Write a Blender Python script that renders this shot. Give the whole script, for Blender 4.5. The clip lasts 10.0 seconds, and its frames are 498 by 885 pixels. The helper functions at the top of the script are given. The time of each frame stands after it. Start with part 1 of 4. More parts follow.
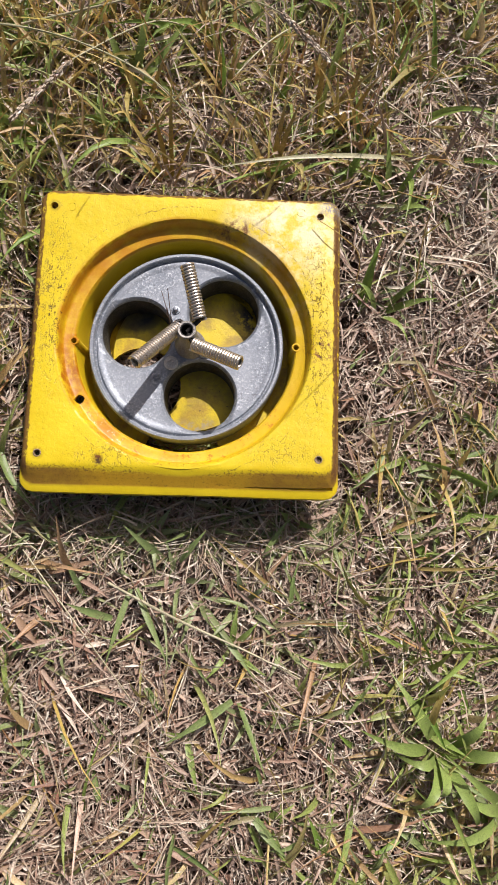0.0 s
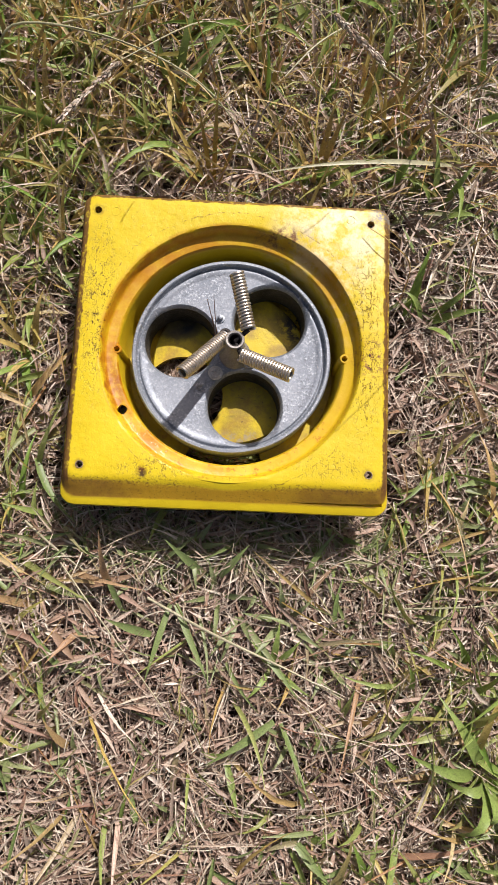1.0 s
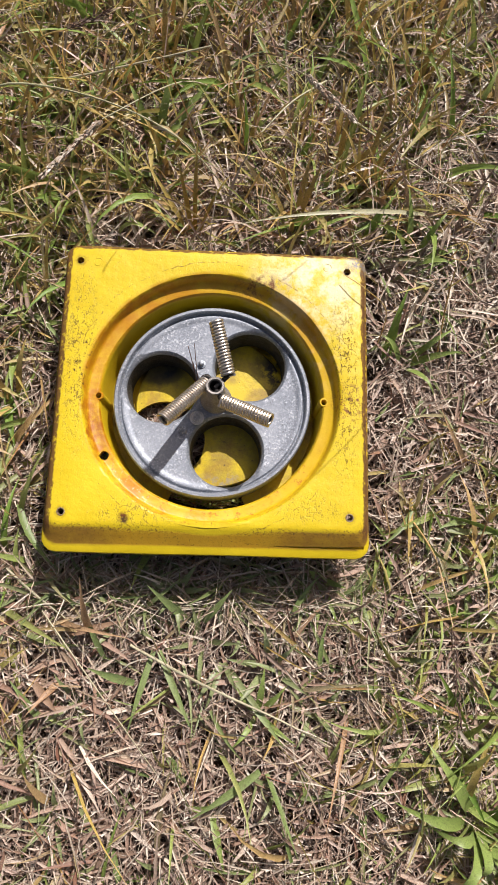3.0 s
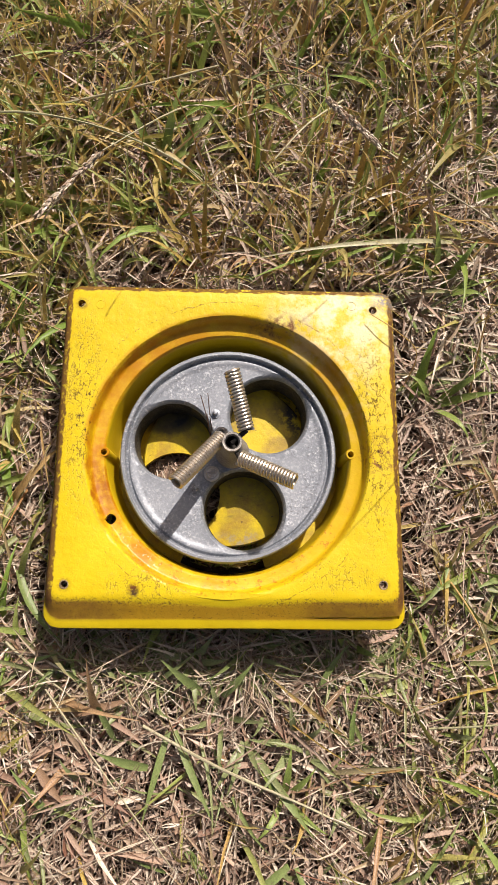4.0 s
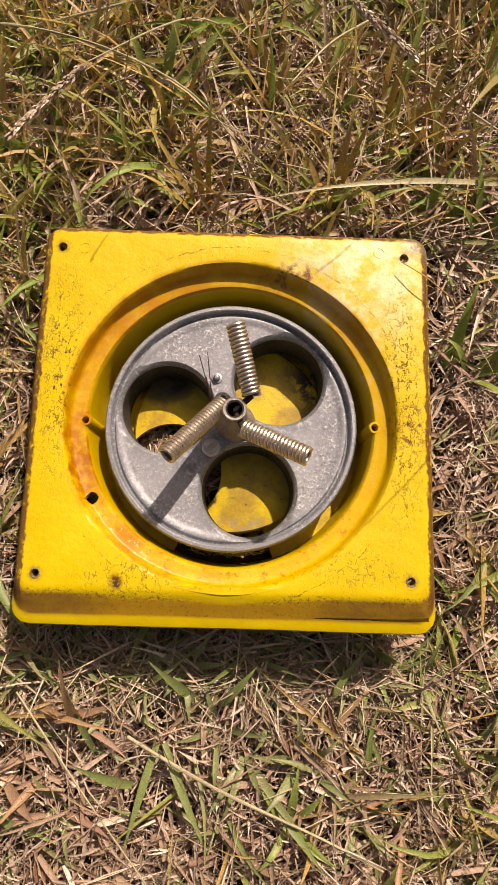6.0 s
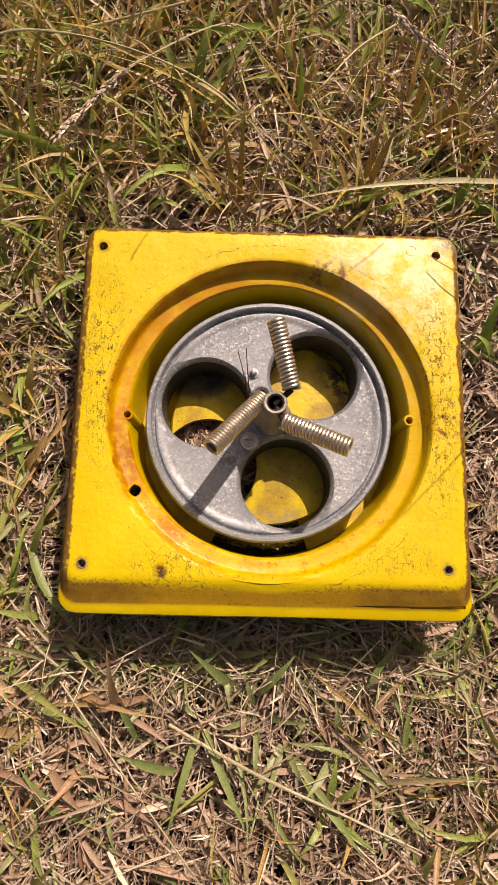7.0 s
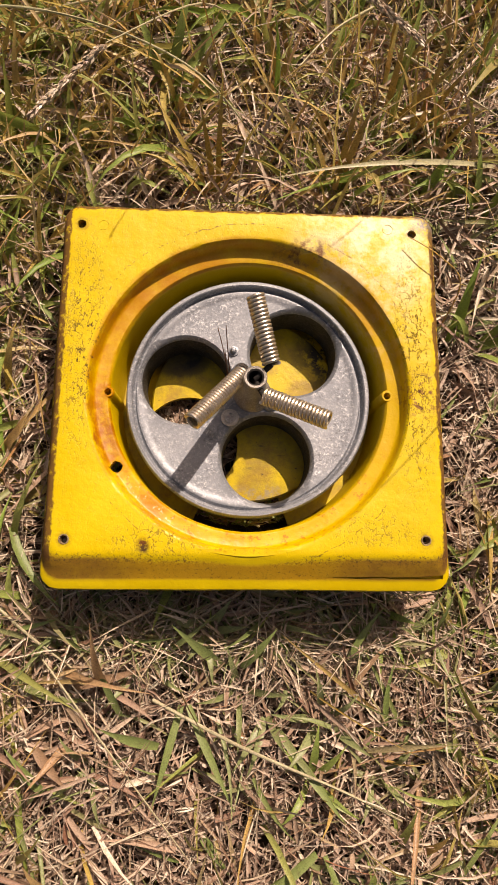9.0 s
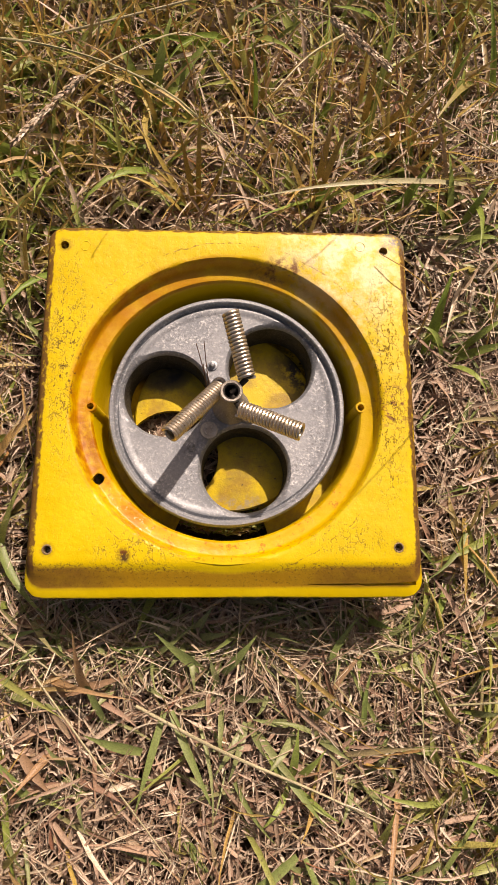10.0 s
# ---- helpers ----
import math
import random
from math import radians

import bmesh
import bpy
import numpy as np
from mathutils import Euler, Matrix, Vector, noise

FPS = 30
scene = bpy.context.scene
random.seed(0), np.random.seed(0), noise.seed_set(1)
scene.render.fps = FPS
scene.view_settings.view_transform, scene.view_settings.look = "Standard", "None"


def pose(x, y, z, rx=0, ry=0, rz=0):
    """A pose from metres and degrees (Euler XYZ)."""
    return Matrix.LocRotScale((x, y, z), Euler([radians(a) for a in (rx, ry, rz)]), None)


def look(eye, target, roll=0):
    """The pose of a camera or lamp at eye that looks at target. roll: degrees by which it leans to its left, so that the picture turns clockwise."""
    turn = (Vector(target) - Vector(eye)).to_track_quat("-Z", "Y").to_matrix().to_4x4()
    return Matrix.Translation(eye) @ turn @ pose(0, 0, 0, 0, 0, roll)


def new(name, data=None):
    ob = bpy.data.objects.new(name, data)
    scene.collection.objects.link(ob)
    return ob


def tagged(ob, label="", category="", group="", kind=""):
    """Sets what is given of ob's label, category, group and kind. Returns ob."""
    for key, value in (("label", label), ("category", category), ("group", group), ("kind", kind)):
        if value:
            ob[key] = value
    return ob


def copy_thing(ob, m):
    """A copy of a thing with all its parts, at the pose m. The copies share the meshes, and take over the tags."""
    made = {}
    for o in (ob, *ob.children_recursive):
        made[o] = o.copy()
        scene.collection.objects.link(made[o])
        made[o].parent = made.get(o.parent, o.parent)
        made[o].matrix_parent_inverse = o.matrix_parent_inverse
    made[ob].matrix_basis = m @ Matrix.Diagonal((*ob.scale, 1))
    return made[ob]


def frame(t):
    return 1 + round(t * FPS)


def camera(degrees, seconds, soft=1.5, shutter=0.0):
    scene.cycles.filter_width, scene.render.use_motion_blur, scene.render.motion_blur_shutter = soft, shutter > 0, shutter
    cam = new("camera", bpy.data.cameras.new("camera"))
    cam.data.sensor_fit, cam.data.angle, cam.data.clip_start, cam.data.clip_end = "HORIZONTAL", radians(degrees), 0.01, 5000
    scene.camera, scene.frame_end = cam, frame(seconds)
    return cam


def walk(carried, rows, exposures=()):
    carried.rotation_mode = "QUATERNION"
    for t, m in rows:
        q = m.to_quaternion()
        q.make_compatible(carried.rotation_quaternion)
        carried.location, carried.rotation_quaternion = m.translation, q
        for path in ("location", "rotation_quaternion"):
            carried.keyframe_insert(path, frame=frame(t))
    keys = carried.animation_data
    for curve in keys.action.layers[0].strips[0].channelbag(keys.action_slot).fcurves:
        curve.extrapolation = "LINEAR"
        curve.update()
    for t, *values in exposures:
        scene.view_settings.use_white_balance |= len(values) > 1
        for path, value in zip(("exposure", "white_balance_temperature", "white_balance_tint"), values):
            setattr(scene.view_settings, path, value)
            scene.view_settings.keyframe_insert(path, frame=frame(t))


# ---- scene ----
cam = camera(45.8, 10.0)
PATH = [
    (0, (0.038, -0.132, 0.45), (0.087, 0.146, -1.53), 11.7),
    (0.5, (0.023, -0.129, 0.448), (0.06, 0.164, -1.53), 9.4),
    (1, (0.008, -0.123, 0.439), (0.049, 0.157, -1.541), 10.8),
    (1.5, (0.004, -0.128, 0.441), (0.025, 0.181, -1.535), 7.0),
    (2, (0.012, -0.12, 0.441), (0.018, 0.225, -1.529), 3.4),
    (2.5, (0.015, -0.115, 0.444), (0.071, 0.273, -1.517), 9.4),
    (3.8, (0.009, -0.115, 0.436), (0.074, 0.27, -1.525), 12.2),
    (4, (0.004, -0.075, 0.414), (0.06, 0.327, -1.544), 8.6),
    (4.5, (-0.028, -0.051, 0.351), (0.016, 0.343, -1.61), 6.9),
    (5, (-0.032, -0.072, 0.326), (0.033, 0.289, -1.64), 11.5),
    (5.5, (-0.005, -0.075, 0.343), (0.03, 0.284, -1.625), 8.7),
    (5.7, (0.012, -0.072, 0.351), (0.023, 0.283, -1.618), 3.9),
    (7, (-0.011, -0.081, 0.365), (0.0, 0.289, -1.6), 3.1),
    (7.5, (-0.018, -0.081, 0.363), (0.027, 0.297, -1.601), 8.3),
    (8, (-0.022, -0.083, 0.365), (0.044, 0.32, -1.593), 11.3),
    (8.5, (-0.015, -0.085, 0.364), (0.061, 0.289, -1.599), 12.6),
    (9, (-0.011, -0.093, 0.366), (0.067, 0.268, -1.599), 12.9),
    (9.5, (-0.009, -0.093, 0.374), (0.064, 0.286, -1.589), 11.8),
    (10, (0.002, -0.094, 0.377), (0.074, 0.3, -1.583), 10.5),
]
WHITE = [(0.0, 0.12, 6300, 17), (2.5, 0.14, 6300, 17), (4.0, 0.17, 6900, 17), (4.5, 0.11, 7500, 18), (5.0, 0.06, 7900, 21), (5.5, 0.02, 8400, 25), (10.0, 0.02, 8400, 25)]
walk(cam, [(t, look(eye, target, roll)) for t, eye, target, roll in PATH], WHITE)

# ---- light ----
SUN_UP, SUN_X, SUN_Y = 46.0, 0.42, 0.907
world = bpy.data.worlds.new("sky")
scene.world = world
world.use_nodes = True
wn = world.node_tree.nodes
sky = wn.new("ShaderNodeTexSky")
sky.sky_type, sky.sun_disc = "NISHITA", False
sky.air_density, sky.dust_density, sky.ozone_density = 1.0, 6.0, 0.2
sky.sun_elevation, sky.sun_rotation = radians(SUN_UP), math.atan2(SUN_X, SUN_Y)
world.node_tree.links.new(sky.outputs[0], wn["Background"].inputs[0])
wn["Background"].inputs[1].default_value = 0.060
sun_data = bpy.data.lights.new("sun", "SUN")
sun_data.energy, sun_data.angle, sun_data.color = 4.75, radians(0.6), (1.0, 0.96, 0.90)
sun = new("sun", sun_data)
flat = math.cos(radians(SUN_UP))
sun.matrix_world = look((SUN_X * flat * 3, SUN_Y * flat * 3, math.sin(radians(SUN_UP)) * 3), (0, 0, 0))


# ---- materials ----
def material(name):
    m = bpy.data.materials.new(name)
    m.use_nodes = True
    nt = m.node_tree
    return m, nt, nt.nodes["Principled BSDF"]


def node(nt, kind, values=None, **settings):
    n = nt.nodes.new(kind)
    for key, value in settings.items():
        setattr(n, key, value)
    for key, value in (values or {}).items():
        if isinstance(value, bpy.types.NodeSocket):
            nt.links.new(value, n.inputs[key])
        else:
            n.inputs[key].default_value = value
    return n


def noise_tex(nt, vec, scale, detail=4.0, rough=0.6):
    return node(nt, "ShaderNodeTexNoise", {"Vector": vec, "Scale": scale, "Detail": detail, "Roughness": rough}).outputs[0]


def ramp(nt, fac, stops):
    n = node(nt, "ShaderNodeValToRGB", {0: fac})
    els = n.color_ramp.elements
    while len(els) < len(stops):
        els.new(0.5)
    for e, (p, c) in zip(els, stops):
        e.position, e.color = p, (*c, 1) if len(c) == 3 else c
    return n.outputs[0]


def step(nt, fac, lo, hi):
    return node(nt, "ShaderNodeMapRange", {0: fac, 1: lo, 2: hi, 3: 0.0, 4: 1.0}).outputs[0]


def calc(nt, op, a, b=0.0):
    return node(nt, "ShaderNodeMath", {0: a, 1: b}, operation=op, use_clamp=op != "SUBTRACT").outputs[0]


def mix(nt, fac, a, b, blend="MIX"):
    n = node(nt, "ShaderNodeMix", data_type="RGBA", blend_type=blend)
    for i, v in ((0, fac), (6, a), (7, b)):
        if isinstance(v, bpy.types.NodeSocket):
            nt.links.new(v, n.inputs[i])
        else:
            n.inputs[i].default_value = (*v, 1) if isinstance(v, tuple) else v
    return n.outputs[2]


def bump(nt, bsdf, height, strength, distance):
    n = node(nt, "ShaderNodeBump", {"Height": height, "Strength": strength, "Distance": distance})
    nt.links.new(n.outputs[0], bsdf.inputs["Normal"])


def link(nt, sock, bsdf, name):
    nt.links.new(sock, bsdf.inputs[name])


def near(nt, p, x, y, sx, sy):
    """A soft spot of dirt or rust round (x, y)."""
    d = node(nt, "ShaderNodeVectorMath", {0: p, 1: (x, y, 0)}, operation="SUBTRACT").outputs[0]
    d = node(nt, "ShaderNodeVectorMath", {0: d, 1: (1 / sx, 1 / sy, 0)}, operation="MULTIPLY").outputs[0]
    d = node(nt, "ShaderNodeVectorMath", {0: d}, operation="LENGTH").outputs[1]
    return step(nt, d, 1.0, 0.35)


def yellow_paint(worn=True):
    m, nt, b = material("yellow_paint" if worn else "yellow_paint_plain")
    p = node(nt, "ShaderNodeTexCoord").outputs["Object"]
    col = mix(nt, step(nt, noise_tex(nt, p, 28, 5), 0.35, 0.7), (0.62, 0.455, 0.008), (0.685, 0.522, 0.013))
    col = mix(nt, calc(nt, "MULTIPLY", step(nt, noise_tex(nt, p, 140, 6, 0.7), 0.52, 0.75), 0.45), col, (0.60, 0.37, 0.004))
    if not worn:
        col = mix(nt, step(nt, noise_tex(nt, p, 60, 6, 0.75), 0.46, 0.64), col, (0.42, 0.26, 0.02))
        # black patch at the back left: dirt, with shade put into the colour
        black = step(nt, calc(nt, "ADD", calc(nt, "MULTIPLY", near(nt, p, -0.040, 0.026, 0.030, 0.020), 0.75), calc(nt, "MULTIPLY", noise_tex(nt, p, 120, 5, 0.7), 0.45)), 0.42, 0.66)
        col = mix(nt, calc(nt, "MULTIPLY", black, near(nt, p, -0.040, 0.026, 0.034, 0.024)), col, (0.018, 0.015, 0.010))
        col = mix(nt, calc(nt, "MULTIPLY", step(nt, noise_tex(nt, p, 34, 5, 0.7), 0.45, 0.62), 0.45), col, (0.25, 0.19, 0.035))
        smear = noise_tex(nt, node(nt, "ShaderNodeMapping", {0: p, 3: (0.5, 2.4, 1.0)}).outputs[0], 130, 5, 0.75)
        col = mix(nt, calc(nt, "MULTIPLY", step(nt, smear, 0.60, 0.66), calc(nt, "MULTIPLY", near(nt, p, 0.008, -0.036, 0.030, 0.012), 0.8)), col, (0.06, 0.045, 0.02))
        col = mix(nt, calc(nt, "MULTIPLY", near(nt, p, 0.050, 0.030, 0.022, 0.030), step(nt, noise_tex(nt, p, 110, 5, 0.7), 0.44, 0.54)), col, (0.03, 0.022, 0.012))
        col = mix(nt, calc(nt, "MULTIPLY", near(nt, p, 0.012, -0.062, 0.030, 0.010), step(nt, noise_tex(nt, p, 200, 5, 0.7), 0.46, 0.58)), col, (0.34, 0.28, 0.16))
        col = mix(nt, step(nt, noise_tex(nt, p, 330, 4, 0.7), 0.66, 0.72), col, (0.05, 0.035, 0.015))
        link(nt, col, b, "Base Color")
        b.inputs["Roughness"].default_value = 0.5
        bump(nt, b, noise_tex(nt, p, 260, 5), 0.35, 0.001)
        return m
    sep = node(nt, "ShaderNodeSeparateXYZ", {0: p})
    x, y, z = sep.outputs
    fine = noise_tex(nt, p, 520, 5, 0.7)
    # pale worn paint on the far corner, with glare put into the colour
    pale = calc(nt, "MULTIPLY", near(nt, p, 0.070, 0.076, 0.052, 0.040), step(nt, noise_tex(nt, p, 75, 5, 0.7), 0.40, 0.56))
    col = mix(nt, calc(nt, "MULTIPLY", pale, 0.80), col, (0.86, 0.79, 0.50))
    pale2 = calc(nt, "MULTIPLY", near(nt, p, 0.075, 0.045, 0.025, 0.05), step(nt, noise_tex(nt, p, 160, 5, 0.7), 0.47, 0.60))
    col = mix(nt, calc(nt, "MULTIPLY", pale2, 0.45), col, (0.80, 0.66, 0.34))
    # orange rust soaked into the ledge
    r = node(nt, "ShaderNodeVectorMath", {0: node(nt, "ShaderNodeCombineXYZ", {0: calc2(nt, x, 0.0015), 1: calc2(nt, y, -0.0055), 2: 0.0}).outputs[0]}, operation="LENGTH").outputs[1]
    ring = calc(nt, "MULTIPLY", step(nt, r, 0.0905, 0.0875), step(nt, z, 0.044, 0.0455))
    left = step(nt, x, 0.03, -0.050)
    blot = step(nt, noise_tex(nt, p, 48, 6, 0.7), 0.40, 0.60)
    rust = calc(nt, "MULTIPLY", calc(nt, "MULTIPLY", ring, blot), calc(nt, "ADD", calc(nt, "MULTIPLY", left, 0.80), 0.20))
    col = mix(nt, rust, col, (0.46, 0.19, 0.001))
    deep = calc(nt, "MULTIPLY", calc(nt, "MULTIPLY", ring, near(nt, p, -0.079, -0.030, 0.016, 0.030)), step(nt, noise_tex(nt, p, 95, 5, 0.7), 0.43, 0.60))
    col = mix(nt, deep, col, (0.27, 0.060, 0.001))
    film = calc(nt, "MULTIPLY", ring, calc(nt, "MULTIPLY", step(nt, y, 0.0, 0.05), step(nt, noise_tex(nt, p, 50, 4), 0.3, 0.7)))
    col = mix(nt, calc(nt, "MULTIPLY", film, 0.75), col, (0.46, 0.19, 0.006))
    # well walls: brown film, and warm reflected light put into the colour
    wall_tint = calc(nt, "MULTIPLY", step(nt, r, 0.0905, 0.0890), step(nt, z, 0.0550, 0.0530))
    col = mix(nt, calc(nt, "MULTIPLY", wall_tint, calc(nt, "ADD", calc(nt, "MULTIPLY", noise_tex(nt, p, 40, 4), 0.35), 0.12)), col, (0.50, 0.24, 0.006))
    brown = calc(nt, "MULTIPLY", near(nt, p, 0.034, 0.076, 0.026, 0.010), step(nt, noise_tex(nt, p, 150, 5, 0.7), 0.46, 0.60))
    col = mix(nt, brown, col, (0.16, 0.06, 0.01))
    front = calc(nt, "MULTIPLY", ring, step(nt, y, -0.030, -0.060))
    spots = step(nt, noise_tex(nt, p, 260, 5, 0.75), 0.56, 0.62)
    col = mix(nt, calc(nt, "MULTIPLY", calc(nt, "MULTIPLY", front, spots), 0.8), col, (0.42, 0.15, 0.004))
    flecks = calc(nt, "MULTIPLY", calc(nt, "MULTIPLY", ring, near(nt, p, -0.055, -0.068, 0.030, 0.018)), step(nt, noise_tex(nt, p, 330, 4, 0.7), 0.60, 0.66))
    col = mix(nt, flecks, col, (0.78, 0.72, 0.50))
    # hairline breaks that follow the well's outer edge
    bent_r = calc2(nt, r, calc(nt, "MULTIPLY", noise_tex(nt, p, 55, 4, 0.7), 0.007))
    hair = calc(nt, "MULTIPLY", step(nt, node(nt, "ShaderNodeMath", {0: calc2(nt, bent_r, 0.0930)}, operation="ABSOLUTE").outputs[0], 0.00042, 0.00018), step(nt, noise_tex(nt, p, 260, 4, 0.8), 0.49, 0.55))
    hair = calc(nt, "MULTIPLY", calc(nt, "MULTIPLY", hair, step(nt, z, 0.0550, 0.0556)), calc(nt, "ADD", step(nt, y, 0.01, 0.03), step(nt, y, -0.055, -0.075)))
    col = mix(nt, calc(nt, "MULTIPLY", hair, 0.7), col, (0.17, 0.085, 0.012))
    # rusty rims round the corner holes
    for hx, hy in ((-0.0945, 0.0885), (0.0945, 0.0880), (-0.0935, -0.0880), (0.0950, -0.0870)):
        rim = calc(nt, "MULTIPLY", near(nt, p, hx, hy, 0.0050, 0.0050), step(nt, fine, 0.36, 0.56))
        col = mix(nt, calc(nt, "MULTIPLY", rim, 0.8), col, (0.16, 0.085, 0.012))
    # grime on the sloping sides
    side = step(nt, z, 0.0558, 0.0546)
    upper = calc(nt, "MULTIPLY", side, step(nt, z, 0.0479, 0.0486))
    outer = step(nt, r, 0.094, 0.096)
    ends = calc(nt, "ADD", calc(nt, "MULTIPLY", step(nt, x, -0.045, -0.08), 0.55), calc(nt, "MULTIPLY", step(nt, x, 0.03, 0.075), 0.6))
    speckle = noise_tex(nt, p, 650, 4, 0.75)
    fade = step(nt, z, 0.0557, 0.0525)
    patch = step(nt, calc(nt, "ADD", calc(nt, "ADD", calc(nt, "MULTIPLY", speckle, 0.55), calc(nt, "MULTIPLY", fade, 0.30)), calc(nt, "MULTIPLY", ends, 0.30)), 0.36, 0.50)
    grime = calc(nt, "MULTIPLY", calc(nt, "MULTIPLY", upper, outer), patch)
    rusty = mix(nt, step(nt, calc(nt, "ADD", calc(nt, "MULTIPLY", noise_tex(nt, p, 110, 5, 0.7), 0.45), ends), 0.28, 0.72), (0.46, 0.24, 0.010), (0.24, 0.110, 0.014))
    rusty = mix(nt, calc(nt, "MULTIPLY", step(nt, noise_tex(nt, p, 70, 5, 0.75), 0.42, 0.66), 0.45), rusty, (0.50, 0.31, 0.014))
    rusty = mix(nt, calc(nt, "MULTIPLY", step(nt, speckle, 0.56, 0.64), 0.7), rusty, (0.10, 0.045, 0.008))
    col = mix(nt, calc(nt, "MULTIPLY", grime, 0.9), col, rusty)
    lip = calc(nt, "MULTIPLY", calc(nt, "MULTIPLY", step(nt, z, 0.0482, 0.0474), outer), step(nt, noise_tex(nt, p, 190, 5, 0.7), 0.69, 0.74))
    col = mix(nt, calc(nt, "MULTIPLY", lip, 0.8), col, (0.10, 0.055, 0.012))
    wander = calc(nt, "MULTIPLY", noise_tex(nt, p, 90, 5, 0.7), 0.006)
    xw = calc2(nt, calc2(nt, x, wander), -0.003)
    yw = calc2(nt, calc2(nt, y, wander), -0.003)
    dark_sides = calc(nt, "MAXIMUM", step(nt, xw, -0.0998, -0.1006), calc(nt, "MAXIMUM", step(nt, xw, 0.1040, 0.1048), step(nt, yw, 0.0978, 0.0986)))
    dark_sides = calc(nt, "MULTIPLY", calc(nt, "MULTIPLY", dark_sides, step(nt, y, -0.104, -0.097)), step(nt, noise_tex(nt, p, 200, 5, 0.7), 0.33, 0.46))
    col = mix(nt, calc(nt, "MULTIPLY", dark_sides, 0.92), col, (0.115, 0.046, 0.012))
    # cracked and chipped paint
    drawn = node(nt, "ShaderNodeVectorMath", {0: p, 1: (1.5, 0.7, 1.0)}, operation="MULTIPLY").outputs[0]
    warp = node(nt, "ShaderNodeVectorMath", {0: drawn, 1: node(nt, "ShaderNodeVectorMath", {0: node(nt, "ShaderNodeTexNoise", {"Vector": p, "Scale": 190.0, "Detail": 4.0}).outputs[1], 1: (0.012, 0.012, 0.012)}, operation="MULTIPLY").outputs[0]}, operation="ADD").outputs[0]
    cells = node(nt, "ShaderNodeTexVoronoi", {"Vector": warp, "Scale": 150.0}, feature="DISTANCE_TO_EDGE").outputs[0]
    lines = step(nt, cells, 0.060, 0.020)
    zones = calc(nt, "MAXIMUM", near(nt, p, -0.090, 0.020, 0.013, 0.075), calc(nt, "MAXIMUM", near(nt, p, 0.092, 0.004, 0.014, 0.085), calc(nt, "MAXIMUM", calc(nt, "MULTIPLY", near(nt, p, -0.045, -0.087, 0.034, 0.010), 0.75), calc(nt, "MULTIPLY", near(nt, p, 0.068, -0.082, 0.032, 0.012), 0.55))))
    top = step(nt, z, 0.0535, 0.055)
    broken = step(nt, noise_tex(nt, p, 120, 5, 0.75), 0.46, 0.54)
    chips = calc(nt, "MULTIPLY", calc(nt, "MULTIPLY", calc(nt, "MULTIPLY", lines, broken), calc(nt, "MULTIPLY", zones, top)), 0.8)
    specks = calc(nt, "MULTIPLY", step(nt, noise_tex(nt, node(nt, "ShaderNodeMapping", {0: p, 3: (1.5, 0.8, 1.0)}).outputs[0], 420, 5, 0.78), 0.575, 0.600), calc(nt, "ADD", calc(nt, "MULTIPLY", zones, 0.95), 0.10))
    specks = calc(nt, "MULTIPLY", specks, top)
    heavy = calc(nt, "MULTIPLY", near(nt, p, 0.096, -0.008, 0.013, 0.018), step(nt, noise_tex(nt, p, 230, 5, 0.75), 0.52, 0.58))
    col = mix(nt, heavy, col, (0.20, 0.065, 0.018))
    chip = calc(nt, "MULTIPLY", near(nt, p, -0.0525, -0.0925, 0.0035, 0.0032), step(nt, fine, 0.32, 0.46))
    blotch = calc(nt, "MULTIPLY", near(nt, p, -0.0530, -0.0900, 0.0045, 0.0040), step(nt, fine, 0.36, 0.50))
    col = mix(nt, blotch, col, (0.13, 0.040, 0.006))
    wear = calc(nt, "MAXIMUM", calc(nt, "MAXIMUM", chips, specks), chip)
    col = mix(nt, wear, col, (0.075, 0.042, 0.012))
    # dark, chewed top edge
    edge = calc(nt, "MULTIPLY", calc(nt, "MULTIPLY", calc(nt, "MULTIPLY", step(nt, z, 0.0561, 0.0556), step(nt, z, 0.0530, 0.0542)), outer), step(nt, noise_tex(nt, p, 620, 4, 0.75), 0.53, 0.62))
    col = mix(nt, calc(nt, "MULTIPLY", edge, 0.85), col, (0.10, 0.055, 0.015))
    corner = calc(nt, "MULTIPLY", near(nt, p, 0.104, 0.096, 0.014, 0.012), step(nt, fine, 0.40, 0.55))
    col = mix(nt, corner, col, (0.17, 0.15, 0.12))
    link(nt, col, b, "Base Color")
    dull = calc(nt, "MAXIMUM", calc(nt, "MAXIMUM", grime, wear), dark_sides)
    rough = calc(nt, "ADD", calc(nt, "MULTIPLY", dull, 0.5), calc(nt, "ADD", calc(nt, "MULTIPLY", noise_tex(nt, p, 85, 5, 0.7), 0.28), 0.26))
    link(nt, rough, b, "Roughness")
    b.inputs["Specular IOR Level"].default_value = 0.35
    h = calc(nt, "SUBTRACT", calc(nt, "ADD", calc(nt, "MULTIPLY", noise_tex(nt, p, 70, 4), 0.9), calc(nt, "MULTIPLY", fine, 0.10)), calc(nt, "MULTIPLY", wear, 0.3))
    bump(nt, b, h, 0.45, 0.0016)
    return m


def calc2(nt, a, minus):
    return calc(nt, "SUBTRACT", a, minus)


